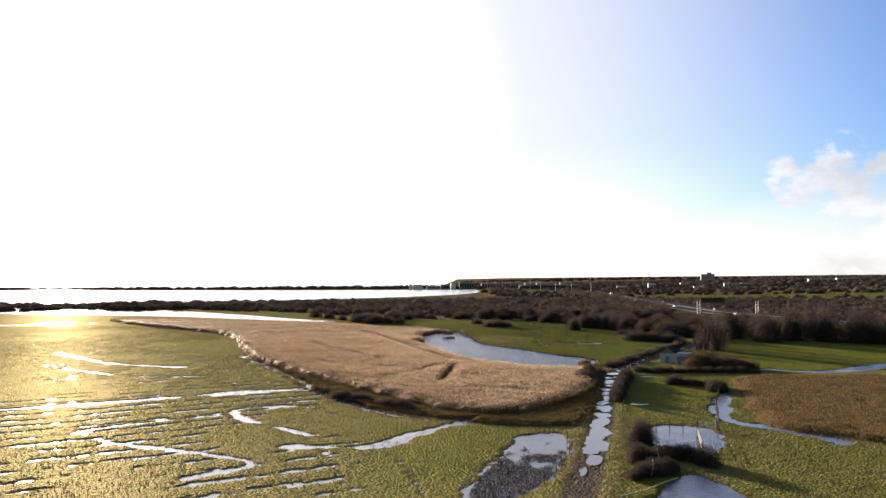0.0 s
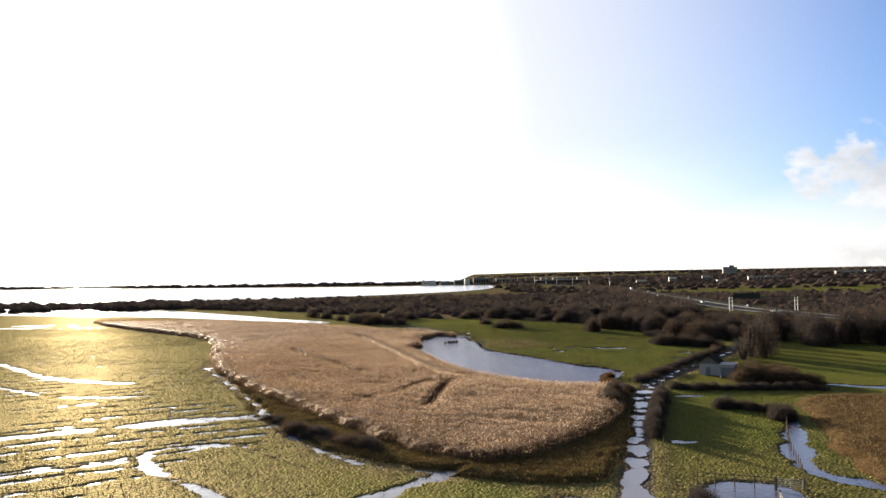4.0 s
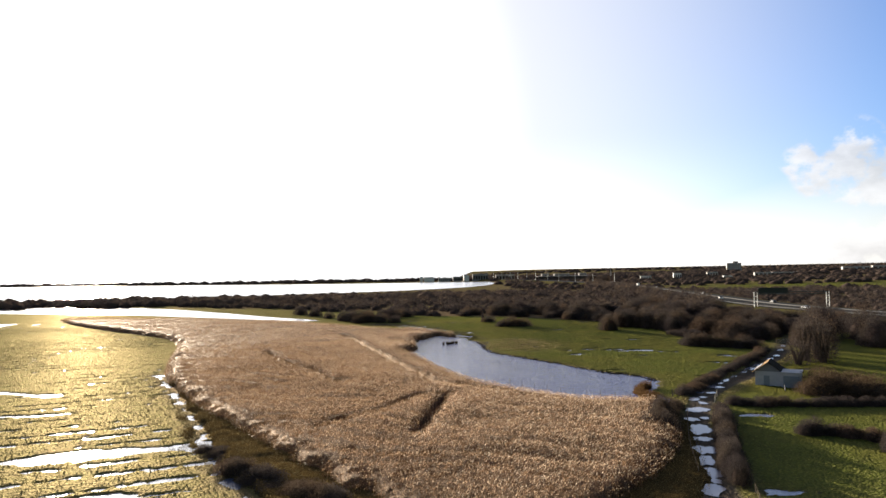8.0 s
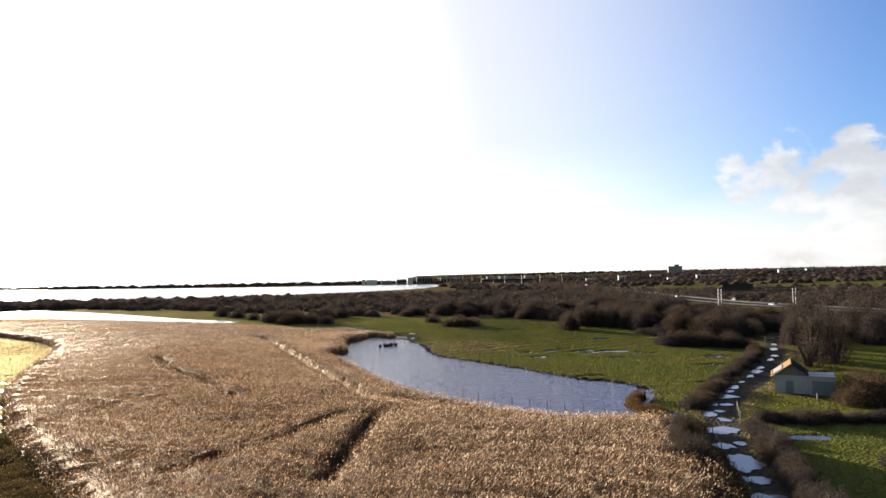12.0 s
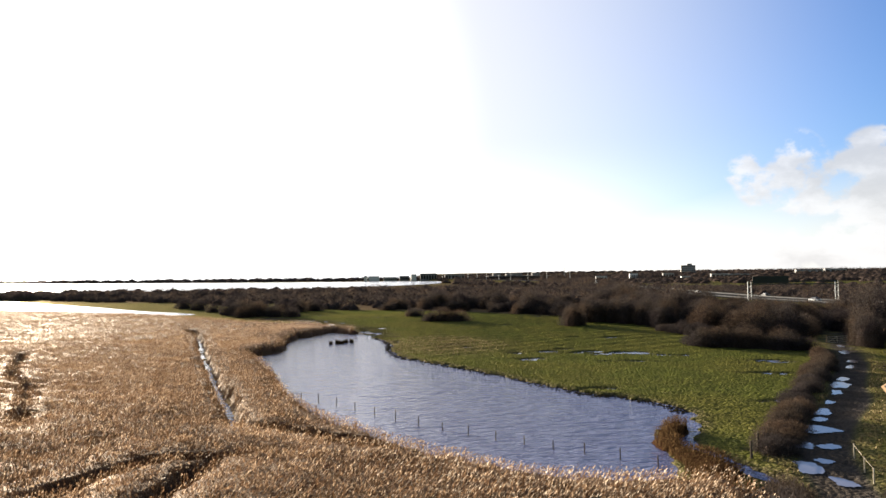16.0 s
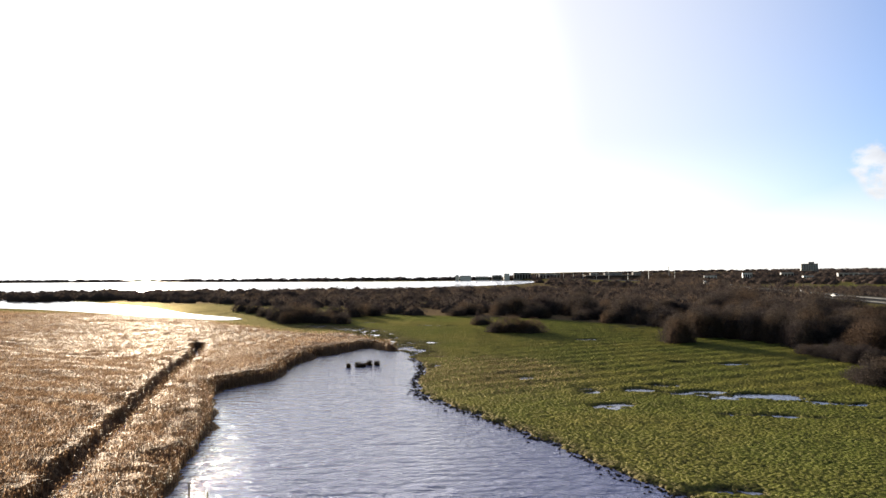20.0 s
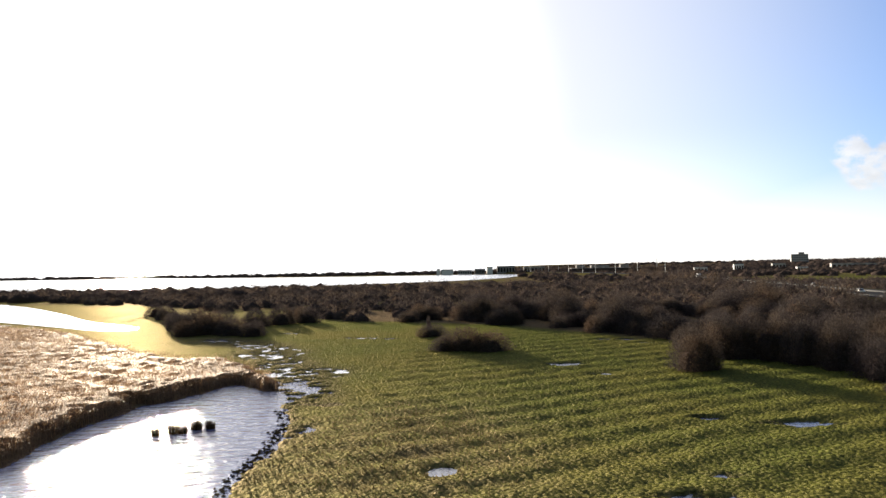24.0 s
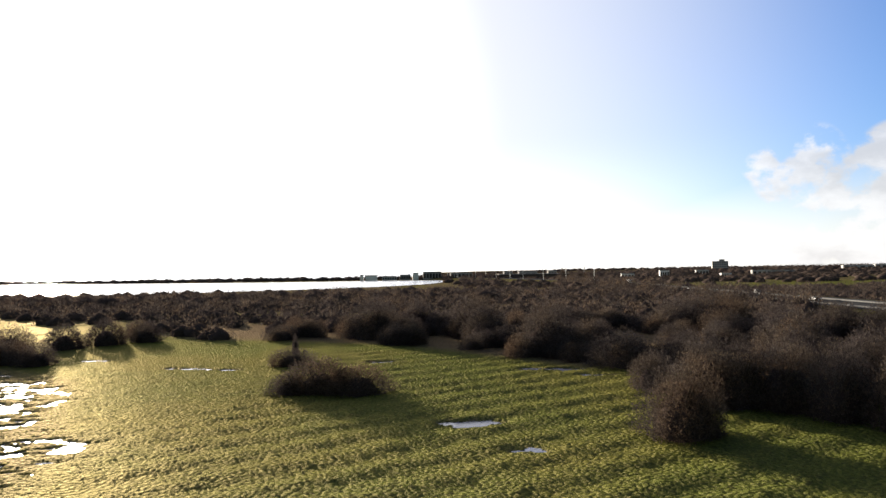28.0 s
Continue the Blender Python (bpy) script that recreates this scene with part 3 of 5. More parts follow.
# ---------- ground and water ----------
def lines_of(lo, hi, stepsize, far_lo, far_hi):
    mid = np.arange(lo, hi + 1e-6, stepsize)
    up, s, v = [], stepsize, hi
    while v < far_hi:
        s *= 1.22
        v += s
        up.append(v)
    down, s, v = [], stepsize, lo
    while v > far_lo:
        s *= 1.22
        v -= s
        down.append(v)
    return np.array(down[::-1] + list(mid) + up)


GX = lines_of(-110, 76, 0.5, -4800, 4800)
GX = np.concatenate([GX[GX < -215], np.arange(-215, -110.5, 0.95), GX[GX > -110.2]])
GY = lines_of(88, 384, 0.5, -600, 4800)
gx, gy = np.meshgrid(GX, GY)
gz, gwet, grough, greed, gtrack = ground_height(gx.ravel(), gy.ravel())
near = (gx.ravel() > -260) & (gx.ravel() < 200) & (gy.ravel() < 560)
gz = np.where(near, gz, hill(gx.ravel(), gy.ravel()))
nx, ny = len(GX), len(GY)
ids = np.arange(nx * ny).reshape(ny, nx)
quads = np.stack([ids[:-1, :-1], ids[:-1, 1:], ids[1:, 1:], ids[1:, :-1]], -1).reshape(-1, 4)
me = mesh_from("ground", np.stack([gx.ravel(), gy.ravel(), gz], -1), quads, [MEADOW], smooth=True)
for nm, vals in (("wet", gwet), ("rough", grough), ("reed", greed), ("track", gtrack)):
    a = me.attributes.new(nm, "FLOAT", "POINT")
    a.data.foreach_set("value", np.asarray(vals, np.float32))
tagged(new("ground", me), "flat green wet meadow with tussocks and muddy furrows", "ground", kind="structure")


def sheet(name, pts, z, mat, label):
    bm = bmesh.new()
    bm.faces.new([bm.verts.new((x, y, z)) for x, y in pts])
    me = bpy.data.meshes.new(name)
    bm.to_mesh(me)
    bm.free()
    me.materials.append(mat)
    return tagged(new(name, me), label, "water", kind="structure")


def rect(x0, x1, y0, y1):
    return [(x0, y0), (x1, y0), (x1, y1), (x0, y1)]


SEAM = [(4, 316), (9, 300), (9, 275), (14, 256), (30, 228), (40, 216), (40, 187)]
sheet("pond_water", [(-24, 187), (-24, 316)] + SEAM, SHORE_Z, WATER, "rippled grey-blue pond water reflecting the sky")
sheet("marsh_water", rect(-250, -24, 84, 420), SHORE_Z + 0.05, STILL, "shallow flood water lying in the marsh furrows")
sheet("field_water", rect(-24, 130, 70, 187), SHORE_Z + 0.05, STILL, "still shallow flood water by the track")
sheet("meadow_water", SEAM + [(130, 187), (130, 420), (40, 420), (40, 316)], SHORE_Z + 0.08, STILL, "thin puddle water in the meadow furrows")
sheet("margin_water", rect(-24, 40, 316, 420), SHORE_Z + 0.04, STILL, "thin flood water at the head of the pond")
sheet("lagoon_water", curve_through([(-64, 400), (-93, 428), (-128, 470), (-182, 527), (-236, 566), (-400, 640), (-380, 560), (-200, 480), (-120, 428), (-90, 407), (-71, 394)], 4, True),
      0.12, STILL, "long bright lagoon beyond the reed bed")
sheet("estuary_water", curve_through([(98, 1160), (62, 940), (-60, 800), (-300, 720), (-700, 690), (-1500, 700), (-3500, 900), (-4600, 1500), (-1600, 1700), (-600, 1450), (-200, 1270), (50, 1215)], 4, True),
      0.35, SEA, "wide pale estuary under the low sun")
# Added bright sheet: stands in for the white haze beyond the far shore.
sheet("horizon_sheet", [(-5600, 1990), (-1200, 1990), (-500, 1650), (60, 1640), (420, 5700), (-5600, 5700)], 0.30, SEA, "added pale water sheet standing in for haze at the horizon")


# ---------- reeds ----------
rng = np.random.default_rng(5)


def canopy_gap(x, y):
    """How open the reed bed is at a place, 0 to 1: the wet channel and the trodden gaps."""
    g = step(1.25, 0.6, line_dist(x, y, CUT)[0] + 0.6 * (vnoise(x, y, 2.5, 9) - 0.5))
    g = np.maximum(g, step(1.5, 0.8, line_dist(x, y, EDGE_DITCH)[0] + 1.2 * (vnoise(x, y, 3.0, 12) - 0.4)))
    for k, ln in enumerate(GAPS):
        w = (0.7, 0.55, 0.5, 0.5)[k]
        d, al = line_dist(x, y, ln)
        g = np.maximum(g, step(w + 0.45, w * 0.5, d + 0.7 * (vnoise(al, 0 * al, 3.0, 8) - 0.4)))
    return g


def reed_height(x, y):
    return 1.55 + 0.65 * fbm(x, y, 11, 2, 41) + 0.22 * (fbm(x, y, 2.2, 2, 43) - 0.5) \
        + 0.34 * np.maximum(vnoise(x, y, 9, 45) - 0.25, 0) * np.sin((y + 0.45 * x + 14 * fbm(x, y, 20, 2, 47)) * 2 * np.pi / 5.0) * step(42, 32, x)


def blades(px, py, pz, h, lean, width, plume, mat_stem=0, mat_plume=1):
    """Stems with a bent leaf and, where plume is above 0, a plume: arrays of places, faces and their materials."""
    n = len(px)
    az = rng.uniform(0, math.tau, n)
    face = rng.uniform(0, math.pi, n)
    wx, wy = np.cos(face), np.sin(face)
    lx, ly = np.cos(az) * lean, np.sin(az) * lean
    base = np.stack([px, py, pz], -1)
    tip = base + np.stack([lx, ly, h], -1)
    side = np.stack([wx, wy, 0 * wx], -1)
    V, F, M, k = [], [], [], 0
    # stem
    V.append(np.stack([base - side * width[:, None], base + side * width[:, None], tip], 1))
    M += [np.full(n, mat_stem)]
    # leaf, springing from half height
    mid = base + (tip - base) * rng.uniform(0.45, 0.8, n)[:, None]
    la = rng.uniform(0, math.tau, n)
    out = np.stack([np.cos(la), np.sin(la), rng.uniform(-0.1, 0.6, n)], -1) * (h * 0.24)[:, None]
    sd = np.stack([-np.sin(la), np.cos(la), 0 * la], -1) * (width * 0.9)[:, None]
    V.append(np.stack([mid - sd, mid + sd, mid + out], 1))
    M += [np.full(n, mat_stem)]
    if plume is not None:
        wind = np.array([0.6, -0.35, 0.0])
        pl = plume[:, None]
        top = tip + (wind * 0.8 + np.array([0, 0, 1.0])) * pl
        bel = (tip + top) / 2
        s2 = side * pl * 0.22
        V.append(np.stack([tip, bel + s2 * 1.8, top], 1))
        M += [np.full(n, mat_plume)]
    verts = np.concatenate([v.reshape(-1, 3) for v in V])
    quads = np.arange(len(verts)).reshape(-1, 3)
    return verts, quads, np.concatenate(M)


def plumes(tip, size):
    """Feathery heads alone, blown over by the wind, where the stems below them are hidden."""
    n = len(tip)
    a = rng.uniform(0, math.pi, n)
    blow = np.stack([0.5 + rng.uniform(-0.3, 0.3, n), -0.3 + rng.uniform(-0.3, 0.3, n), np.ones(n)], -1)
    side = np.stack([np.cos(a), np.sin(a), 0 * a], -1) * (size * 0.36)[:, None]
    low = tip - blow * (size * 0.5)[:, None]
    v = np.stack([low, tip + side, tip + blow * size[:, None]], 1).reshape(-1, 3)
    return v, np.arange(len(v)).reshape(-1, 3), np.ones(n, int)


def scatter(poly, count, keep):
    xs, ys = [p[0] for p in poly], [p[1] for p in poly]
    x = rng.uniform(min(xs), max(xs), count)
    y = rng.uniform(min(ys), max(ys), count)
    ok = inside(x, y, poly)
    x, y = x[ok], y[ok]
    k = rng.random(len(x)) < keep(x, y)
    return x[k], y[k]


def reed_bed(name, poly, count, label, tall=1.0, density=None, cell=0.8, mats=None, heads=False):
    mats = mats or (STEM, PLUME, THATCH)
    keep = density or (lambda x, y: np.ones_like(x))
    def ragged(a, b):
        return signed(a, b, poly) + 2.2 * (fbm(a, b, 3.2, 2, 63) - 0.42)

    x, y = scatter(poly, count, lambda a, b: keep(a, b) * (1 - canopy_gap(a, b)))
    ok = ragged(x, y) < 0.1
    x, y = x[ok], y[ok]
    edge = step(-0.2, -1.6, ragged(x, y))
    h = reed_height(x, y) * tall * (0.72 + 0.28 * edge) * rng.uniform(0.8, 1.14, len(x))
    deep = np.zeros(len(x), bool)
    if heads:
        deep = (ragged(x, y) < -3.0) & (canopy_gap(x + 1.0, y + 1.0) + canopy_gap(x - 1.0, y - 1.0) < 0.05) & (rng.random(len(x)) < 0.85)
        dx, dy, dh = (np.repeat(q[deep], 3) for q in (x, y, h))
        dx, dy = dx + rng.uniform(-0.35, 0.35, len(dx)), dy + rng.uniform(-0.35, 0.35, len(dx))
        dh = dh * rng.uniform(0.92, 1.1, len(dx))
        head = plumes(np.stack([dx, dy, dh - 0.12], -1), rng.uniform(0.09, 0.19, len(dx)))
        x, y, h = x[~deep], y[~deep], h[~deep]
    v, q, m = blades(x, y, np.full(len(x), -0.2), h, h * rng.uniform(0.03, 0.2, len(x)), rng.uniform(0.018, 0.04, len(x)), rng.uniform(0.10, 0.21, len(x)))
    if heads:
        q = np.concatenate([q, head[1] + len(v)])
        v, m = np.concatenate([v, head[0]]), np.concatenate([m, head[2]])
    # the closed mass of stems and dead leaves below the plumes
    xs, ys = [p[0] for p in poly], [p[1] for p in poly]
    ax, ay = np.arange(min(xs), max(xs), cell), np.arange(min(ys), min(max(ys), 420), cell)
    mx, my = np.meshgrid(ax, ay)
    sd = ragged(mx.ravel(), my.ravel())
    open_ = canopy_gap(mx.ravel(), my.ravel())
    mz = (reed_height(mx.ravel(), my.ravel()) * tall * 0.72 + 0.34 * (vnoise(mx.ravel(), my.ravel(), 1.1, 61) - 0.5)) * step(0.05, -2.0, sd) * (1 - open_) - 0.25 * np.maximum(open_, step(-0.5, 0.3, sd))
    mid = np.arange(mx.size).reshape(mx.shape)
    mq = np.stack([mid[:-1, :-1], mid[:-1, 1:], mid[1:, 1:], mid[1:, :-1]], -1).reshape(-1, 4)
    keepq = (sd[mq].min(1) < 0.0)
    mq = mq[keepq]
    jit = 0.3 * cell
    mv = np.stack([mx.ravel() + rng.uniform(-jit, jit, mx.size), my.ravel() + rng.uniform(-jit, jit, mx.size), mz], -1)
    used = np.unique(mq)
    remap = np.zeros(len(mv), int)
    remap[used] = np.arange(len(used))
    verts = np.concatenate([v, mv[used]])
    me = mesh_from(name, verts, [q, remap[mq] + len(v)], list(mats), np.concatenate([m, np.full(len(mq), 2)]), True)
    return tagged(new(name, me), label, "reeds", kind="stuff")


def thatch(name="reed_mass", k=1.0, g=1.0, gloss=0.025):
    m, nt, b = material(name, 0.65)
    b.inputs["Specular IOR Level"].default_value = gloss
    f = tex(nt, 0.16, 4, 0.7).outputs["Fac"]
    c = ramped(nt, f, [(0.35, (0.026 * k, 0.013 * k * g, 0.007 * k)), (0.52, (0.078 * k, 0.042 * k * g, 0.021 * k)), (0.68, (0.17 * k, 0.102 * k * g, 0.055 * k))])
    c = blend(nt, 0.5, c, ramped(nt, tex(nt, 7, 3).outputs["Fac"], [(0.35, (0.6, 0.6, 0.6)), (0.65, (1, 1, 1))]), "MULTIPLY")
    nt.links.new(c, b.inputs["Base Color"])
    bump(nt, b, f, 1.0, 0.2)
    if gloss:
        glossed(nt, c, 0.075, 0.52, (0.56, 0.385, 0.25))
    return m


THATCH = thatch()


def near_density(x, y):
    """Reeds are set closest where the camera passes low, thinning with distance."""
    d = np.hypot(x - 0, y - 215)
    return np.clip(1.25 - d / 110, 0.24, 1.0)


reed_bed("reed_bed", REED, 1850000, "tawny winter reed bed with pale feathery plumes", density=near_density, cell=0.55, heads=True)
reed_bed("brown_reed_bed", BROWN, 60000, "dull brown reed bed flattened by the wind", tall=0.55, cell=0.9, mats=(DULLSTEM, DULLPLUME, thatch("dull_reed_mass", 1.5, 1.12, 0.0)))
MARGINSTEM = leafy("dead_sedge_stem", [(0.1, (0.05, 0.038, 0.02)), (0.5, (0.11, 0.085, 0.042)), (0.9, (0.20, 0.16, 0.085))], 0.4)
reed_bed("margin_sedge", MARGIN, 150000, "dark rank sedge round the reed bed", tall=0.42, cell=0.7, mats=(MARGINSTEM, MARGINSTEM, thatch("sedge_mass", 1.0, 1.25, 0.0)))
RUSTSTEM = leafy("rusty_reed_stem", [(0.1, (0.035, 0.02, 0.010)), (0.5, (0.075, 0.043, 0.021)), (0.9, (0.13, 0.08, 0.038))], 0.5)
CLUMP = curve_through([(23.2, 190), (24.2, 195), (25.0, 199.5), (25.9, 203.6), (28.2, 206.6), (30.6, 207.4), (29.4, 204.8), (27.6, 202.6), (27.0, 199.5), (27.5, 196), (27.4, 191)], 4, True)
reed_bed("reed_clump", CLUMP, 9000, "rusty clump of reeds at the pond corner", tall=0.72, cell=0.45, mats=(RUSTSTEM, RUSTSTEM, thatch("rusty_reed_mass", 0.9, 0.95, 0.0)))


# ---------- scrub ----------
def dome(d, seed):
    """How far a bush reaches in each direction (unit vectors): lumpy, 0.6 to 1.15."""
    k = np.zeros(len(d))
    for j in range(9):
        q = np.random.default_rng(seed * 31 + j)
        c = q.normal(size=3)
        c[2] = abs(c[2]) * 0.8
        c /= np.linalg.norm(c)
        k = np.maximum(k, q.uniform(0.85, 1.15) * np.exp(-((1 - d @ c) / q.uniform(0.16, 0.34)) ** 1.0))
    return 0.66 + 0.44 * k


def crown_cards(n, rx, ry, h, size, seed):
    """Bare twigs filling a lumpy dome that stands on the ground: thin slivers, pointing out and up."""
    r = np.random.default_rng(seed)
    d = r.normal(size=(n, 3))
    d[:, 2] = np.abs(d[:, 2])
    d /= np.linalg.norm(d, axis=1)[:, None]
    rr = dome(d, seed) * r.random(n) ** 0.16 * r.uniform(0.84, 1.14, n)
    p = d * rr[:, None] * np.array([rx, ry, h])
    foot = 0.95 + 0.05 * step(0, 0.3, p[:, 2] / h)
    p[:, :2] *= foot[:, None]
    way = d * 0.7 + r.normal(size=(n, 3)) * 0.6 + np.array([0, 0, 0.5])
    way /= np.linalg.norm(way, axis=1)[:, None]
    side = np.cross(way, r.normal(size=(n, 3)))
    side /= np.linalg.norm(side, axis=1)[:, None]
    ln = (size * r.uniform(0.5, 1.35, n))[:, None]
    wd = (size * r.uniform(0.06, 0.13, n))[:, None]
    a = p - way * ln * 0.5
    b = p + way * ln * 0.5
    return np.stack([a - side * wd, a + side * wd, b], 1).reshape(-1, 3)


def core_mesh(rx, ry, h, seed, grow, fine=2):
    """An added solid core behind a shrub's twigs: a lumpy dome with its foot in the ground."""
    bm = bmesh.new()
    bmesh.ops.create_icosphere(bm, subdivisions=fine, radius=1.0)
    d = np.array([v.co[:] for v in bm.verts])
    fs = np.array([[v.index for v in f.verts] for f in bm.faces])
    bm.free()
    dd = d.copy()
    dd[:, 2] = np.maximum(dd[:, 2], 0)
    dd /= np.maximum(np.linalg.norm(dd, axis=1), 1e-6)[:, None]
    k = dome(dd, seed) * grow
    vs = dd * k[:, None] * np.array([rx, ry, h])
    foot = 0.95 + 0.05 * step(0, 0.3, vs[:, 2] / h)
    vs[:, :2] *= foot[:, None]
    vs[:, 2] -= np.where(d[:, 2] < 0, 0.15, 0)
    return vs, fs


def limb(bm, root, pts, radii, sides=6):
    """A bent tapered stem through the points, grown from the shared root."""
    last = None
    for k, (p, rad) in enumerate(zip(pts, radii)):
        q = (pts[min(k + 1, len(pts) - 1)] - pts[max(k - 1, 0)]).to_track_quat("Z", "Y")
        ring = [bm.verts.new(p + q @ Vector((rad * math.cos(j * math.tau / sides), rad * math.sin(j * math.tau / sides), 0))) for j in range(sides)]
        for j in range(sides):
            n = (j + 1) % sides
            bm.faces.new((root, ring[n], ring[j]) if last is None else (last[j], last[n], ring[n], ring[j]))
        last = ring
    bm.faces.new(last)


def shrub_meshes(seed, rx, ry, h, twigs, stems, size, mat=None, core=0.66):
    r = np.random.default_rng(seed)
    v = crown_cards(twigs, rx, ry, h, size, seed)
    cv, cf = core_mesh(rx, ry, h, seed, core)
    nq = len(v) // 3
    crown = mesh_from("crown", np.concatenate([v, cv]), [np.arange(len(v)).reshape(-1, 3), cf + len(v)], [mat or TWIG, SHADECORE], [0] * nq + [1] * len(cf), True)
    bm = bmesh.new()
    root = bm.verts.new((0, 0, -0.35))
    for k in range(stems):
        a = r.uniform(0, math.tau)
        foot = Vector((math.cos(a) * rx * 0.12, math.sin(a) * ry * 0.12, -0.2))
        knee = Vector((math.cos(a) * rx * 0.3, math.sin(a) * ry * 0.3, h * 0.35))
        tipp = Vector((math.cos(a + 0.4) * rx * 0.6, math.sin(a + 0.4) * ry * 0.6, h * 0.75))
        limb(bm, root, [foot, knee, tipp], [0.035 * h, 0.022 * h, 0.006 * h])
    tr = bpy.data.meshes.new("trunk")
    bm.to_mesh(tr)
    bm.free()
    tr.materials.append(BARK)
    return tr, crown


SHRUBS = [shrub_meshes(100 + k, 2.6, 2.4, 3.6, 7500, 5, 0.26, None, 0.58) for k in range(5)]
TWIGRED = leafy("red_brown_twigs", [(0.1, (0.050, 0.035, 0.024)), (0.5, (0.105, 0.073, 0.048)), (0.9, (0.17, 0.122, 0.078))], 0.35)
REDS = [shrub_meshes(400 + k, 2.6, 2.4, 3.6, 6500, 5, 0.26, TWIGRED) for k in range(3)]
HEDGES = [shrub_meshes(300 + k, 2.0, 2.0, 1.6, 4200, 4, 0.22) for k in range(4)]
TREES = [shrub_meshes(200 + k, 4.3, 4.0, 6.6, 13000, 4, 0.34) for k in range(3)]
WISPY = [shrub_meshes(500 + k, 3.6, 3.4, 10.0, 2200, 9, 0.55, TWIG, 0.15) for k in range(3)]


def plant(kind, x, y, scale, turn, label, name="bush", category="bush", group=""):
    t = thing(name, (x, y, -0.05), label, category, group, turn)
    t.scale = scale
    part("trunk", kind[0], None, t)
    part("crown", kind[1], None, t)
    return t


rs = random.Random(7)
ROAD = curve_through([(240, 170), (205, 225), (180, 275), (167, 320), (160, 360), (157, 400), (165, 480), (180, 600), (196, 740), (204, 840), (190, 950), (180, 1030), (165, 1120), (120, 1260), (60, 1500)], 5)
plant(SHRUBS[0], 21.8, 344.5, (1.9, 1.5, 1.15), 8, "broad low dark bush standing alone in the meadow")
plant(SHRUBS[1], 25.6, 343.6, (1.9, 1.3, 0.85), 10, "broad low dark bush standing alone in the meadow")
plant(SHRUBS[2], 18.0, 345, (1.2, 1.1, 0.7), 170, "broad low dark bush standing alone in the meadow")
plant(SHRUBS[3], 14.5, 368, (1.5, 0.9, 0.75), 20, "low rounded dark bush in the meadow")
plant(TREES[2], 13.4, 381, (0.16, 0.16, 0.5), 0, "small slender bare tree in the meadow", "tree", "tree")
plant(TREES[0], 54, 319.5, (1.0, 1.0, 0.95), 0, "dense dark rounded bare tree at the meadow's edge", "tree", "tree")
for tx_, ty_, tk in ((61.5, 331.5, 2), (64.5, 330, 0), (68, 328.5, 1), (70.5, 324, 0), (73, 335, 2), (78, 333, 1), (72.5, 318, 2), (74, 310, 0)):
    plant(TREES[tk], tx_, ty_, (1.0, 0.95, 1.0), 40 * tk, "dense dark bare tree at the meadow's edge", "tree", "tree")
plant(TREES[1], 80, 322, (1.1, 1.1, 1.2), 50, "dense dark bare tree at the meadow's edge", "tree", "tree")
plant(SHRUBS[4], 59.5, 341, (1.2, 1.2, 1.2), 90, "dense dark bare tree at the meadow's edge", "tree", "tree")

def scrub_density(x, y):
    clear = step(22, 8, np.hypot((x - 88) * 0.8, (y - 352) * 0.8)) + step(14, 5, np.hypot((x + 12) * 0.6, y - 437)) + step(16, 6, np.hypot((x - 75) * 0.5, y - 505))
    road = line_dist(x, y, ROAD)[0]
    return (1 - 0.92 * np.clip(clear, 0, 1)) * (road > 13) * np.where(fbm(x, y, 26, 2, 77) > 0.34, 1.0, 0.25)


sx, sy = scatter(SCRUB, 7600, scrub_density)
order = np.argsort(np.hypot(sx - 45, sy - 320))
sx, sy = sx[order], sy[order]
NEAR = 260
for k in range(NEAR):
    s = rs.uniform(0.75, 1.3)
    kind = SHRUBS[rs.randrange(5)] if rs.random() < 0.85 else TREES[rs.randrange(3)]
    plant(kind, float(sx[k]), float(sy[k]), (s * rs.uniform(1.1, 1.7), s * rs.uniform(1.1, 1.7), s * rs.uniform(0.75, 1.15)), rs.uniform(0, 360),
          "bare dark-brown winter shrub in the thicket", "shrub", "shrub", "thicket shrubs")


def joined_woods(name, xs, ys, hs, twigs, size, label, spread=1.0, core=1):
    vs, cs = [], []
    protos, cores = [], []
    for k in range(6):
        protos.append(crown_cards(twigs, 0.62 * spread, 0.62 * spread, 1.0, size, 900 + k))
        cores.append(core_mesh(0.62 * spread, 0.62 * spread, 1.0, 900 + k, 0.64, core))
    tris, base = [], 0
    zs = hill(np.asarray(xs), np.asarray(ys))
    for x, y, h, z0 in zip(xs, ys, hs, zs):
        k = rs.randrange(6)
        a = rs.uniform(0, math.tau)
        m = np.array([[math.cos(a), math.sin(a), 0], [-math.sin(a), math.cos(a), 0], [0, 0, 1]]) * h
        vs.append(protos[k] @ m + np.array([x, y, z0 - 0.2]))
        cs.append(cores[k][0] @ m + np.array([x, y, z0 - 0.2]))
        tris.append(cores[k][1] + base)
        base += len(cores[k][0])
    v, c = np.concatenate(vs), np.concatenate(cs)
    me = mesh_from(name, np.concatenate([v, c]), [np.arange(len(v)).reshape(-1, 3), np.concatenate(tris) + len(v)], [TWIG, SHADECORE], [0] * (len(v) // 3) + [1] * sum(len(t) for t in tris), True)
    return tagged(new(name, me), label, "woods", kind="stuff")


fx, fy = sx[NEAR:], sy[NEAR:]
joined_woods("scrub_woods", fx, fy, rng.uniform(2.8, 5.4, len(fx)), 90, 0.2, "wide thicket of bare brown scrub", 1.75)

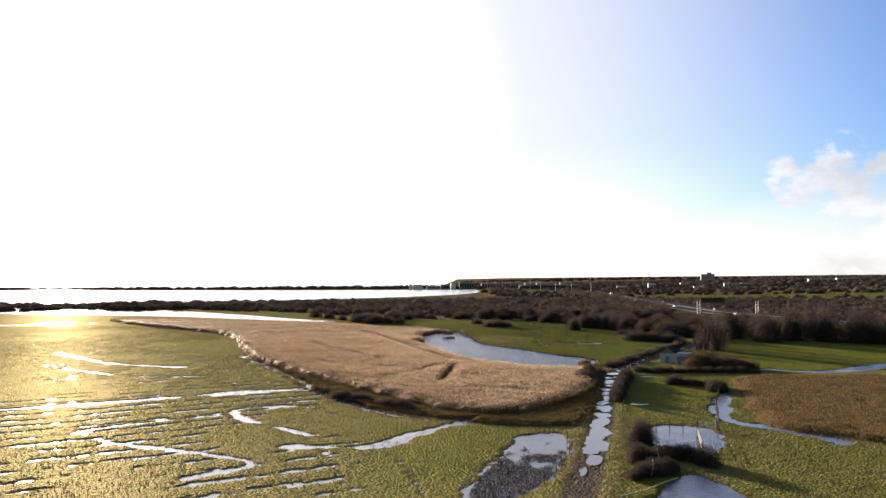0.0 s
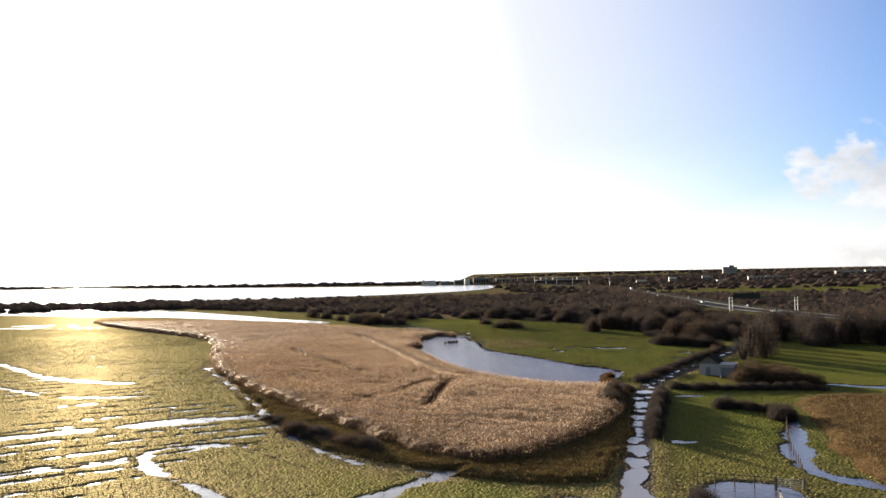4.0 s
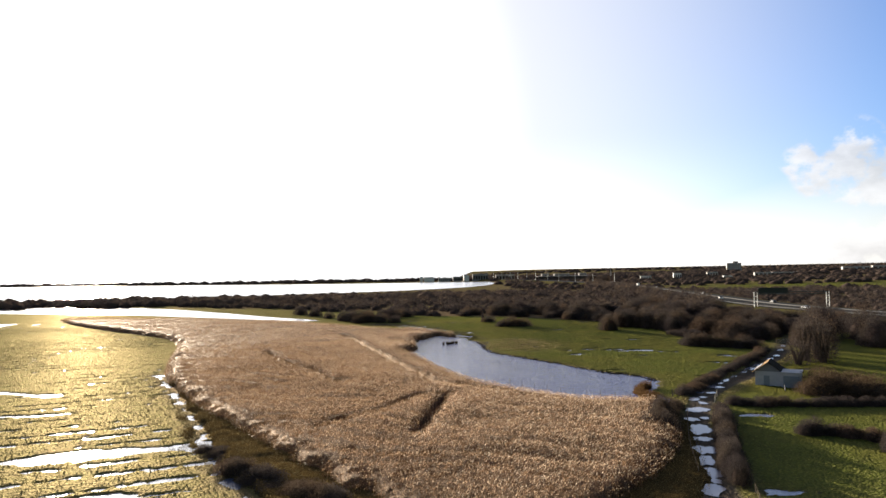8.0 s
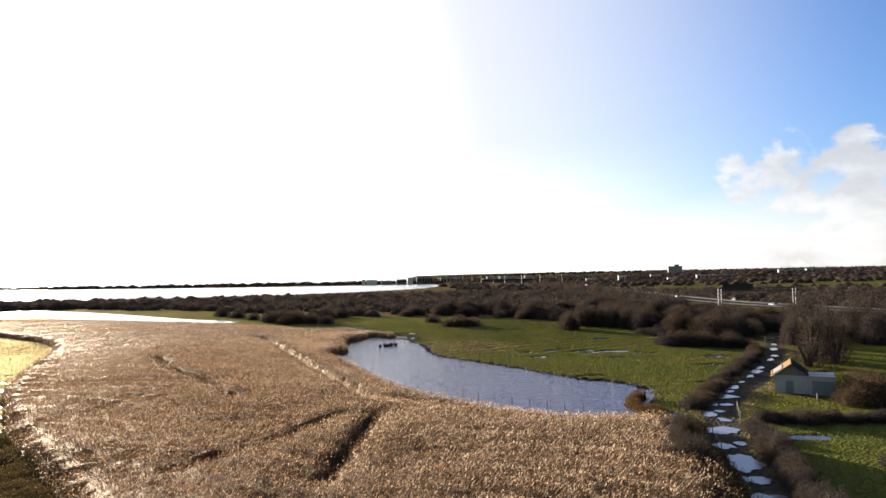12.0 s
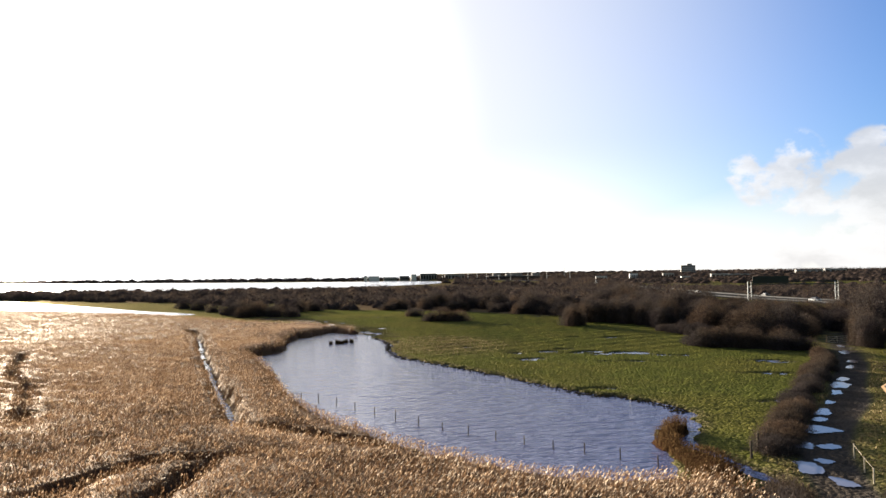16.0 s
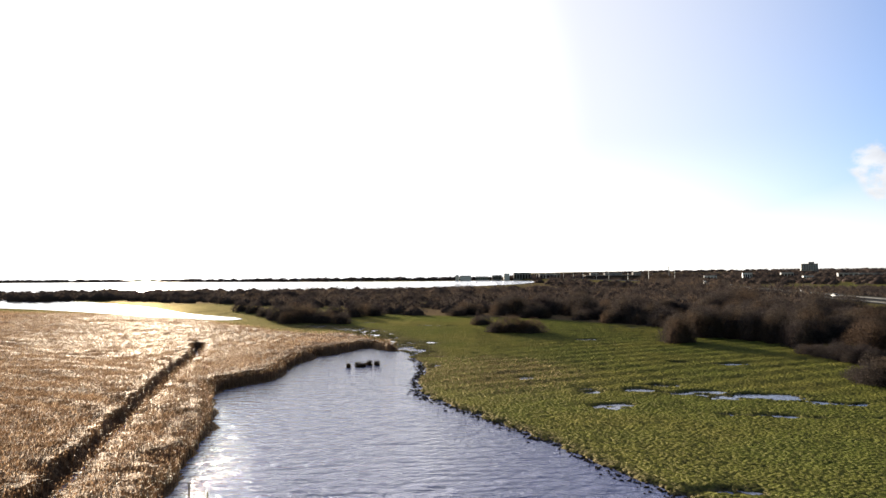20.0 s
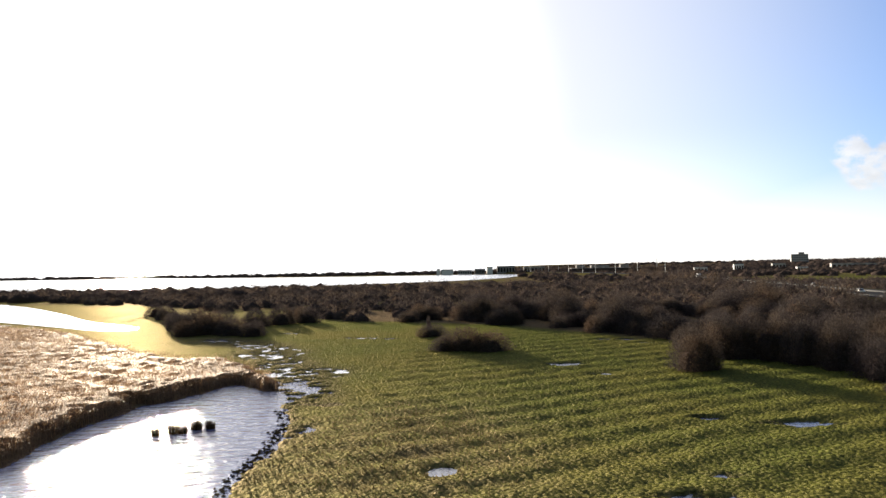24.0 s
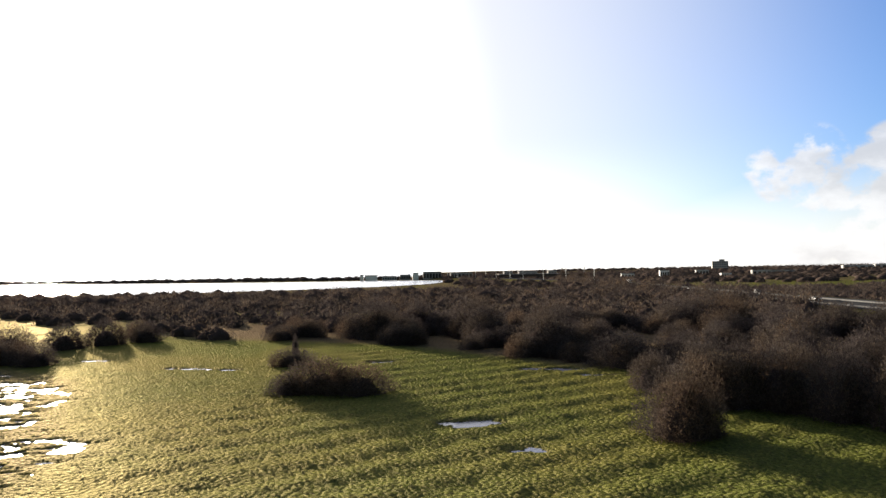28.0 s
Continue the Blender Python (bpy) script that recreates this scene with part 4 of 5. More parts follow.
# distant woods: the near shore of the estuary, then the wooded rise along the skyline
wx = np.concatenate([rng.uniform(-460, 80, 520), rng.uniform(90, 1700, 2300)])
wy = np.concatenate([rng.uniform(560, 690, 520), rng.uniform(480, 1150, 2300)])
field = (wx > 230) & (np.abs(wy - 690 - 0.12 * wx) < 55)
ok = (line_dist(wx, wy, ROAD)[0] > 15) & ~field & ~((wx < 330) & (wy < 640) & (wx > 90))
joined_woods("shore_woods", wx[ok], wy[ok], rng.uniform(4, 8, ok.sum()), 60, 0.22, "bare woods along the estuary shore", 2.5)
# scrub along the near side of the road
ex, ey = [], []
for (ax, ay), (bx, by) in zip(ROAD[6:46], ROAD[7:47]):
    d = Vector((bx - ax, by - ay))
    for k in range(int(d.length / 2.6)):
        if rs.random() < 0.8:
            u, o = rs.random(), rs.uniform(19, 24)
            ex.append(ax + d.x * u - d.y / d.length * o)
            ey.append(ay + d.y * u + d.x / d.length * o)
joined_woods("roadside_scrub", ex, ey, np.where(np.array(ey) < 425, rng.uniform(2.0, 3.6, len(ex)), rng.uniform(6.5, 9.5, len(ex))), 300, 0.16, "tall bare scrub along the road bank", 1.3)
wx = np.concatenate([rng.uniform(-1900, 140, 650), rng.uniform(100, 2300, 2700), rng.uniform(175, 3600, 560)])
wy = np.concatenate([1330 + 0.00016 * wx[:650] ** 2 + rng.uniform(0, 150, 650) - 0.18 * wx[:650], rng.uniform(1180, 1800, 2700), rng.uniform(2300, 3000, 560)])
joined_woods("skyline_woods", wx, wy, np.where(wy > 2250, rng.uniform(9, 12, len(wx)) * (0.75 + 0.5 * step(0, 900, wx)), rng.uniform(7, 11, len(wx))), 18, 0.32, "dark wooded skyline beyond the estuary", 3.0)


# ---------- grass and sedge ----------
def tufts(name, x, y, z, size, mat, label, category):
    """Tufts of three leaning blades each."""
    n = len(x)
    V = []
    for k in range(3):
        a = rng.uniform(0, math.tau, n)
        c, s = np.cos(a), np.sin(a)
        lean = size * rng.uniform(0.25, 0.75, n)
        wid = size * rng.uniform(0.14, 0.3, n)
        p = np.stack([x, y, z - 0.03], -1)
        V.append(np.stack([p + np.stack([-s * wid, c * wid, 0 * s], -1), p + np.stack([s * wid, -c * wid, 0 * s], -1),
                           p + np.stack([c * lean, s * lean, size * rng.uniform(0.6, 1.1, n)], -1)], 1))
    v = np.concatenate(V).reshape(-1, 3)
    me = mesh_from(name, v, np.arange(len(v)).reshape(-1, 3), [mat])
    return tagged(new(name, me), label, category, kind="stuff")


tx = np.concatenate([rng.uniform(-22, 78, 150000), rng.uniform(-80, 34, 60000), rng.uniform(28, 76, 20000), rng.uniform(-200, -78, 20000)])
ty = np.concatenate([rng.uniform(206, 392, 150000), rng.uniform(88, 250, 60000), rng.uniform(92, 215, 20000), rng.uniform(100, 330, 20000)])
th, twet, trough, treed, ttrack = ground_height(tx, ty)
ok = (th > SHORE_Z + 0.11) & (treed < 0.3) & (ttrack < 0.3) & (rng.random(len(tx)) < (step(395, 340, ty)) * 0.35 + 0.65 * vnoise(tx, ty, 3.0, 5) * step(395, 340, ty))
rough_one = trough > 0.35 + 0.4 * rng.random(len(tx))
g = ok & ~rough_one


def tussocks(name, x, y, z, label):
    """Low domes of grass: six uneven sides round a tip."""
    n = len(x)
    r = rng.uniform(0.14, 0.32, n) * (1 + 0.8 * step(-76, -100, x))
    h = r * rng.uniform(0.09, 0.22, n) * (1 - 0.5 * step(-76, -100, x))
    turn = rng.uniform(0, math.tau, n)
    ring = []
    for k in range(6):
        a = turn + k * math.tau / 6
        w = r * rng.uniform(0.75, 1.25, n)
        ring.append(np.stack([x + np.cos(a) * w, y + np.sin(a) * w, z - 0.05], -1))
    tip = np.stack([x + rng.uniform(-0.06, 0.06, n), y + rng.uniform(-0.06, 0.06, n), z + h], -1)
    v = np.stack(ring + [tip], 1).reshape(-1, 3)
    o = np.arange(n) * 7
    f = np.concatenate([np.stack([o + k, o + (k + 1) % 6, o + 6], -1) for k in range(6)])
    return tagged(new(name, mesh_from(name, v, f, [GREENSTEM], smooth=True)), label, "grass", kind="stuff")


tussocks("grass_tussocks", tx[g], ty[g], th[g], "short tussocky green meadow grass")
g = ok & rough_one
tufts("sedge_tufts", tx[g], ty[g], th[g], rng.uniform(0.14, 0.32, g.sum()), SEDGE, "straw-coloured rank sedge and rush tufts", "grass")

# clods and dark drowned tussocks along the pond's grassy shore
CLODMAT = simple("wet_clod", (0.035, 0.028, 0.018), 0.8, 0.2)
SHORE = POND[:44]
vs, fs, base = [], [], 0
rc = random.Random(11)
for k in range(900):
    i = rc.randrange(len(SHORE) - 1)
    u = rc.random()
    cx = SHORE[i][0] * (1 - u) + SHORE[i + 1][0] * u + rc.gauss(0, 0.45)
    cy = SHORE[i][1] * (1 - u) + SHORE[i + 1][1] * u + rc.gauss(0, 0.45)
    r = 0.06 + 0.22 * rc.random() ** 2
    for ring, (rr, zz) in enumerate(((1.0, -0.25), (0.8, 0.0), (0.35, 0.14))):
        for q in range(6):
            a = q * math.tau / 6 + ring * 0.4
            w = r * rr * rc.uniform(0.7, 1.2)
            vs.append((cx + w * math.cos(a) * 1.3, cy + w * math.sin(a), SHORE_Z + zz * (0.5 + r)))
    for ring in range(2):
        for q in range(6):
            fs.append((base + ring * 6 + q, base + ring * 6 + (q + 1) % 6, base + ring * 6 + 6 + (q + 1) % 6, base + ring * 6 + 6 + q))
    fs.append((base + 12, base + 13, base + 14, base + 15))
    fs.append((base + 12, base + 15, base + 16, base + 17))
    base += 18
tagged(new("shore_clods", mesh_from("shore_clods", np.array(vs), np.array(fs), [CLODMAT])), "dark muddy clods along the pond shore", "clods", kind="stuff")


# ---------- track puddles ----------
# The pale lavender base colour makes up for sky reflection.
PUDDLE = water_material("puddle_water", 0.5, 0.03, 0.06, (0.17, 0.165, 0.20))


def puddle(x, y, a, b, turn):
    bm = bmesh.new()
    ring = []
    o = Vector((x, y, 0))
    for k in range(40):
        t = k * math.tau / 40
        r = 1 + 0.45 * noise.noise(Vector((math.cos(t) * 1.2, math.sin(t) * 1.2, x * 0.37)) + o * 0.11) + 0.25 * noise.noise(Vector((math.cos(t) * 3.5, math.sin(t) * 3.5, y * 0.9)))
        ring.append(bm.verts.new((math.cos(t) * a * r * 1.1, math.sin(t) * b * r * 1.1, 0)))
    bm.faces.new(ring)
    me = bpy.data.meshes.new("puddle")
    bm.to_mesh(me)
    bm.free()
    me.materials.append(PUDDLE)
    ob = new("puddle", me)
    ob.matrix_world = pose(x, y, 0.10 + 0.004 * (len(bpy.data.objects) % 7), 0, 0, turn)
    tagged(ob, "still rain puddle on the muddy track", "puddle", "track puddles")


SOUTH_PUDDLES = [(0.4, 102.0, 0.45, 1.6, -20), (3.2, 107.0, 0.9, 2.4, -20), (4.4, 111.5, 0.8, 1.6, -20), (5.4, 114, 1.5, 4.0, -20), (6.4, 118.5, 1.2, 3.4, -20), (8.4, 122.4, 1.5, 3.8, -20), (9.2, 127.0, 0.9, 2.4, -20), (11.2, 130.6, 1.4, 2.9, -20), (12.6, 135.5, 1.3, 2.2, -20), (14.5, 139.6, 0.7, 1.0, -20), (15.1, 142.4, 1.5, 2.0, -20), (16.2, 147.2, 1.2, 2.1, -20)]
MIDDLE_PUDDLES = [(17.8, 149.8, 0.6, 0.9, 0), (18.6, 152.6, 1.4, 2.0, -20), (19.5, 157.2, 1.2, 1.9, -20), (21.5, 161.8, 1.5, 2.0, -20), (23.7, 166.8, 0.9, 1.0, 0), (22.3, 167.6, 0.7, 0.8, 0), (25.4, 172.6, 1.6, 2.6, -20), (26.8, 178.4, 1.0, 1.1, 0), (28.9, 178.8, 0.6, 0.8, 0), (30.2, 184.8, 1.6, 2.0, -25), (33.3, 189.8, 0.7, 0.9, 0), (33.0, 193.2, 1.2, 1.4, -30), (35.3, 194.6, 0.6, 0.7, 0)]
NORTH_PUDDLES = [(36.5, 199.2, 0.9, 1.1, -30), (38.4, 198.4, 0.9, 0.7, 20), (40.6, 204.3, 2.1, 1.5, -30), (44.0, 207.6, 1.0, 0.6, 30), (46.6, 210.9, 1.7, 0.8, 45), (50.2, 215.0, 1.0, 0.6, 45), (55.0, 220.7, 1.5, 0.7, 45), (58.9, 225.0, 2.2, 1.0, 48), (62.3, 229, 1.6, 0.6, 50), (70.5, 238.5, 1.8, 0.5, 50), (75, 244, 1.6, 0.6, 52), (81.5, 254.5, 2.2, 0.7, 57), (87, 263, 1.8, 0.6, 58)]
for x, y, a, b, t in SOUTH_PUDDLES + MIDDLE_PUDDLES + NORTH_PUDDLES:
    puddle(x, y, a, b, t)


# ---------- posts, fences, gate ----------
WOOD = simple("weathered_wood", (0.13, 0.105, 0.08), 0.85, 0.12)
PALE = simple("pale_split_wood", (0.46, 0.40, 0.31), 0.8, 0.12)
STEEL = simple("galvanised_steel", (0.42, 0.43, 0.44), 0.45, 0.3, 0.15, 0.8)


def post(x, y, h, label, group, r=0.07, lean=0.0, mat=None, name="post"):
    t = thing(name, (x, y, 0), label, "post", group, rs.uniform(0, 360))
    bm = tube(bmesh.new(), (0, 0, -0.9), (lean, 0, h), r, r * 0.85, 7)
    tube(bm, (lean, 0, h), (lean * 1.02, 0, h + 0.05), r * 0.85, r * 0.3, 7)
    part("shaft", bm, mat or WOOD, t)
    return t


for k in range(15):
    u = (k - 3) / 9
    x, y = -0.3 + u * 18.9, 219.9 - u * 20.0 - 1.8 * math.sin(max(0, min(1, u)) * math.pi)
    post(x, y, rs.uniform(0.55, 1.0), "thin dark fence post standing in the pond", "pond posts", 0.055, rs.uniform(-0.08, 0.08))


def fence(name, pts, h, rails, label, mat=WOOD, r=0.075, rail_r=0.045):
    """Posts at the points, round rails from post to post."""
    t = thing(name, (pts[0][0], pts[0][1], 0), label, "fence")
    ox, oy = pts[0]
    for x, y in pts:
        part("post", tube(bmesh.new(), (x - ox, y - oy, -0.7), (x - ox + rs.uniform(-.04, .04), y - oy, h * rs.uniform(0.95, 1.05)), r, r * 0.85, 7), mat, t)
    for (ax, ay), (bx, by) in zip(pts, pts[1:]):
        for z in rails:
            part("rail", tube(bmesh.new(), (ax - ox, ay - oy, z * h), (bx - ox, by - oy, z * h + rs.uniform(-.03, .03)), rail_r, rail_r, 6), mat, t)
    return t


def along(pts, gap):
    line = curve_through(pts, 8)
    res, left = [line[0]], gap
    for a, b in zip(line, line[1:]):
        d = math.dist(a, b)
        while left <= d:
            u = left / d
            a = (a[0] + (b[0] - a[0]) * u, a[1] + (b[1] - a[1]) * u)
            res.append(a)
            d = math.dist(a, b)
            left = gap
        left -= d
    return res


fence("post_and_rail_fence", [(17.4, 127.3), (19.2, 126.6), (21.2, 125.9), (23.2, 125.2), (25.2, 124.5)], 1.35, (0.55, 0.9), "dark post and rail fence across the flooded gateway")
fence("wire_fence", along([(28.4, 123.6), (32.5, 132), (36.7, 142), (42, 152.5), (45.5, 158.5)], 2.3), 1.15, (0.5, 0.9), "old wire fence between meadow and creek", WOOD, 0.07, 0.012)
fence("wire_fence", along([(10.6, 117), (15.9, 134), (21.2, 149), (26.4, 162.5), (33, 178)], 3.0), 1.1, (0.5, 0.9), "old wire fence along the track verge", WOOD, 0.06, 0.012)
fence("wire_fence", along([(-5.5, 98), (1.2, 112), (3.2, 122.5), (7.0, 126.5)], 2.9), 1.1, (0.5, 0.9), "old wire fence beside the flooded pool", WOOD, 0.06, 0.012)
fence("wire_fence", along([(16.8, 152), (20.3, 163), (24, 173), (28, 183)], 3.6), 1.1, (0.55, 0.9), "old wire fence at the reed bed's edge", WOOD, 0.055, 0.012)
fence("wire_fence", [(35.0, 189.2), (36.2, 191.6), (38.0, 195.0)], 1.2, (0.9,), "short row of pale fence posts by the track", PALE, 0.06, 0.012)


def gate(x, y, turn, length, label, mat, bars=5, h=1.15):
    t = thing("field_gate", (x, y, 0), label, "gate", turn=turn)
    for z in np.linspace(0.2, h, bars):
        part("bar", tube(bmesh.new(), (0, 0, z), (length, 0, z), 0.03, 0.03, 6), mat, t)
    for u in (0, 0.5, 1):
        part("upright", tube(bmesh.new(), (length * u, 0, 0.12), (length * u, 0, h + 0.04), 0.032, 0.032, 6), mat, t)
    part("brace", tube(bmesh.new(), (0, 0.02, 0.2), (length * 0.5, 0.02, h), 0.025, 0.025, 6), mat, t)
    part("gate_post", tube(bmesh.new(), (-0.15, 0, -0.5), (-0.15, 0, h + 0.25), 0.1, 0.09, 8), WOOD, t)
    part("gate_post", tube(bmesh.new(), (length + 0.15, 0, -0.5), (length + 0.15, 0, h + 0.25), 0.1, 0.09, 8), WOOD, t)
    return t


gate(25.5, 124.4, -18, 2.6, "closed metal field gate standing in flood water", STEEL)
gate(19.9, 110.6, 70, 9.6, "long pale wooden hurdle leading into the flooded gateway", PALE, 4, 1.2)
gate(30.6, 196.3, 50, 2.6, "weathered wooden gate beside the track", WOOD)
gate(88, 268, 15, 5.2, "pale wooden gate at the far end of the track", PALE, 4, 1.3)


def log(pts, r, label, mat=PALE):
    t = thing("fallen_branch", (pts[0][0], pts[0][1], 0.1), label, "branch")
    bm = bmesh.new()
    line = [Vector((p[0] - pts[0][0], p[1] - pts[0][1], p[2])) for p in pts]
    for k, (a, b) in enumerate(zip(line, line[1:])):
        tube(bm, a, b, r * (1 - 0.25 * k), r * (0.75 - 0.2 * k), 7)
    part("wood", bm, mat, t)
    return t


log([(2.0, 91.8, 0.1), (5.5, 93.6, 0.15), (8.8, 96.2, 0.25), (10.6, 96.6, 0.6)], 0.12, "pale fallen branch lying by the low pool")
log([(8.3, 99.4, 0), (8.9, 100.2, 0.9), (9.0, 100.6, 1.8)], 0.09, "broken pale stake leaning among brambles")
log([(10.8, 104.2, 0), (11.4, 104.8, 0.8), (11.2, 105.0, 1.9)], 0.08, "broken pale stake leaning among brambles")
for k in range(7):
    log([(12.6 + 0.45 * k, 113.2 - 0.7 * k, 0), (13.3 + 0.45 * k, 112.6 - 0.7 * k, 0.7)], 0.06, "pale broken hurdle stave stuck in the mud")


# ---------- reed stubs standing in the pond ----------
for k, (x, y, w) in enumerate(((-7.3, 287.2, 0.55), (-5.9, 288.0, 0.85), (-5.0, 288.0, 0.5), (-4.4, 289.6, 0.8), (-3.2, 289.8, 0.75))):
    n = 150
    a, r = rng.uniform(0, math.tau, n), 0.62 * w * rng.random(n) ** 0.5
    v, q, m = blades(np.cos(a) * r, np.sin(a) * r * 0.7, np.full(n, -0.5), (0.75 + 0.6 * w) * rng.uniform(0.75, 1.1, n), rng.uniform(0.02, 0.2, n), rng.uniform(0.03, 0.06, n), None)
    t = thing("rush_clump", (x, y, 0), "dark clump of rushes standing in the open water", "rushes", "pond rushes")
    part("rush_tuft", mesh_from("rush_tuft", v, q, [DARKSTEM]), None, t)


# ---------- hut ----------
WHITEWASH = simple("whitewashed_wall", (0.42, 0.41, 0.43), 0.85, 0.6, 0.14)
ROOFTAN = simple("tan_roof_sheet", (0.22, 0.15, 0.09), 0.8, 0.5, 0.25)
DARKBOARD_SHADE = simple("dark_boards_and_shade", (0.045, 0.04, 0.038), 0.8, 0.3)
GREYDOOR = simple("grey_metal_door", (0.20, 0.22, 0.25), 0.5, 0.6, 0.12)
GABLE = simple("grey_gable", (0.19, 0.19, 0.205), 0.85, 0.3, 0.2)
PANEL = simple("pale_sheet", (0.22, 0.22, 0.23), 0.6, 0.8, 0.15)


def quad_part(name, corners, thick, mat, parent, label=""):
    """A slab with its upper face on the four corners."""
    bm = bmesh.new()
    c = [Vector(p) for p in corners]
    nrm = (c[1] - c[0]).cross(c[3] - c[0]).normalized()
    top = [bm.verts.new(p) for p in c]
    bot = [bm.verts.new(p - nrm * thick) for p in c]
    bm.faces.new(top)
    bm.faces.new(bot[::-1])
    for k in range(4):
        bm.faces.new((top[k], bot[k], bot[(k + 1) % 4], top[(k + 1) % 4]))
    return part(name, bm, mat, parent, label)


def hut(x, y, turn):
    t = thing("hut", (x, y, 0), "small whitewashed hut with a tan gable roof beside the track", "hut", turn=turn)
    W, D, H, R = 4.6, 5.4, 2.7, 4.4
    part("wall", box(bmesh.new(), 0, W, 0, 0.2, 0, H), WHITEWASH, t)
    part("wall", box(bmesh.new(), 0, W, D - 0.2, D, 0, H), WHITEWASH, t)
    part("wall", box(bmesh.new(), 0, 0.2, 0.2, D - 0.2, 0, H), WHITEWASH, t)
    part("wall", box(bmesh.new(), W - 0.2, W, 0.2, D - 0.2, 0, H), WHITEWASH, t)
    for yy in (0.02, D - 0.12):
        bm = bmesh.new()
        a = [bm.verts.new(p) for p in ((0, yy, H), (W, yy, H), (W / 2, yy, R))]
        b = [bm.verts.new(p) for p in ((0, yy + 0.1, H), (W, yy + 0.1, H), (W / 2, yy + 0.1, R))]
        bm.faces.new(a)
        bm.faces.new(b[::-1])
        for k in range(3):
            bm.faces.new((a[k], b[k], b[(k + 1) % 3], a[(k + 1) % 3]))
        part("gable", bm, GABLE, t, "grey gable end")
    ov = 0.45
    sl = (R - H) / (W / 2)
    left = quad_part("roof", [(-ov, -ov, H - ov * sl), (W / 2, -ov, R + 0.02), (W / 2, D + ov, R + 0.02), (-ov, D + ov, H - ov * sl)], -0.1, ROOFTAN, t, "tan roof slope catching the sun")
    # This slope's shade is painted: dark material where the other slope is tan.
    quad_part("roof", [(W / 2, -ov, R + 0.02), (W + ov, -ov, H - ov * sl), (W + ov, D + ov, H - ov * sl), (W / 2, D + ov, R + 0.02)], -0.1, DARKBOARD_SHADE, t, "roof slope turned from the sun, its shade put into a dark colour")
    quad_part("rooflight", [(-0.3, 0.1, H - 0.3 * sl + 0.14), (1.15, 0.1, H + 1.15 * sl + 0.14), (1.15, 4.9, H + 1.15 * sl + 0.14), (-0.3, 4.9, H - 0.3 * sl + 0.14)], -0.05, DARKBOARD_SHADE, left, "dark rooflight frame")
    quad_part("pane", [(-0.18, 0.25, H - 0.18 * sl + 0.2), (1.03, 0.25, H + 1.03 * sl + 0.2), (1.03, 4.75, H + 1.03 * sl + 0.2), (-0.18, 4.75, H - 0.18 * sl + 0.2)], -0.02, PANEL, left, "pale grey rooflight pane")
    part("door", box(bmesh.new(), 1.5, 2.5, -0.05, 0.0, 0.03, 1.9), GREYDOOR, t, "grey boarded door")
    return t


def shed(x, y, turn):
    t = thing("garage", (x, y, 0), "pale flat-roofed garage with a grey metal door", "garage", turn=turn)
    W, D, H = 3.3, 4.5, 2.7
    part("wall", box(bmesh.new(), 0, W, 0.15, D, 0, H), WHITEWASH, t)
    part("roof", box(bmesh.new(), -0.12, W + 0.12, -0.05, D + 0.1, H + 0.003, H + 0.15, 0.02), WHITEWASH, t)
    door = part("door", box(bmesh.new(), 0.3, W - 0.3, 0.07, 0.147, 0.02, 2.15), GREYDOOR, t, "grey up-and-over door")
    for k in range(6):
        part("rib", box(bmesh.new(), 0.32, W - 0.32, 0.045, 0.068, 0.2 + 0.32 * k, 0.24 + 0.32 * k), GREYDOOR, door)
    part("handle", tube(bmesh.new(), (W / 2 - 0.08, 0.03, 1.0), (W / 2 + 0.08, 0.03, 1.0), 0.02, 0.02, 6), STEEL, door)
    return t


hut(50.2, 205.6, -33)
shed(53.6, 202.4, -33)
post(52.6, 199.4, 0.9, "white-painted marker post by the hut", "hut posts", 0.09, 0.1, WHITEWASH)
post(56.5, 197.6, 0.6, "white-painted marker post by the hut", "hut posts", 0.08, 0.2, WHITEWASH)

# ---------- hedges, brambles and trees by the track ----------


def hedge_row(pts, gap, h, w, label, name="hedge_bush", jitter=0.6):
    for x, y in along(pts, gap * 0.72):
        k = rs.uniform(0.75, 1.5)
        plant(REDS[rs.randrange(3)] if "red-brown" in label else HEDGES[rs.randrange(4)] if h < 2.7 else SHRUBS[rs.randrange(5)], x + rs.uniform(-jitter, jitter), y + rs.uniform(-jitter, jitter), (w / 2.3 * k, w / 2.3 * rs.uniform(0.75, 1.5), h / (1.6 if h < 2.7 else 3.6) * rs.uniform(0.55, 1.15)), rs.uniform(0, 360), label, name, "bush", "track hedge")


hedge_row([(33.5, 197.5), (37.8, 203), (47, 215), (58, 228.5), (68, 241), (78, 255)], 2.3, 1.7, 1.7, "low dark bramble on the bank beside the track")
hedge_row([(19.2, 171), (21.4, 176.5), (23.2, 180.5)], 1.9, 3.7, 1.9, "dark bush at the reed bed's corner")
hedge_row([(25.0, 183.6), (27.0, 187.2)], 1.8, 1.9, 1.8, "low dark bush at the reed bed's corner")
hedge_row([(19.6, 149), (22.9, 157.8), (26, 165.6), (29.2, 173.2), (31.2, 178)], 1.7, 2.9, 1.25, "brown bramble on the track verge", jitter=0.3)
hedge_row([(32, 180), (34.6, 186.4)], 1.7, 1.7, 1.3, "low brown bramble on the track verge", jitter=0.3)
hedge_row([(37.5, 188.5), (42, 187.2), (49.5, 186.2), (58, 185), (66, 184)], 2.2, 1.5, 1.9, "low dark hedge across the field")
hedge_row([(39, 168.7), (43, 166.8), (47, 164.3)], 2.0, 2.1, 2.0, "dark spreading bush in the small field")
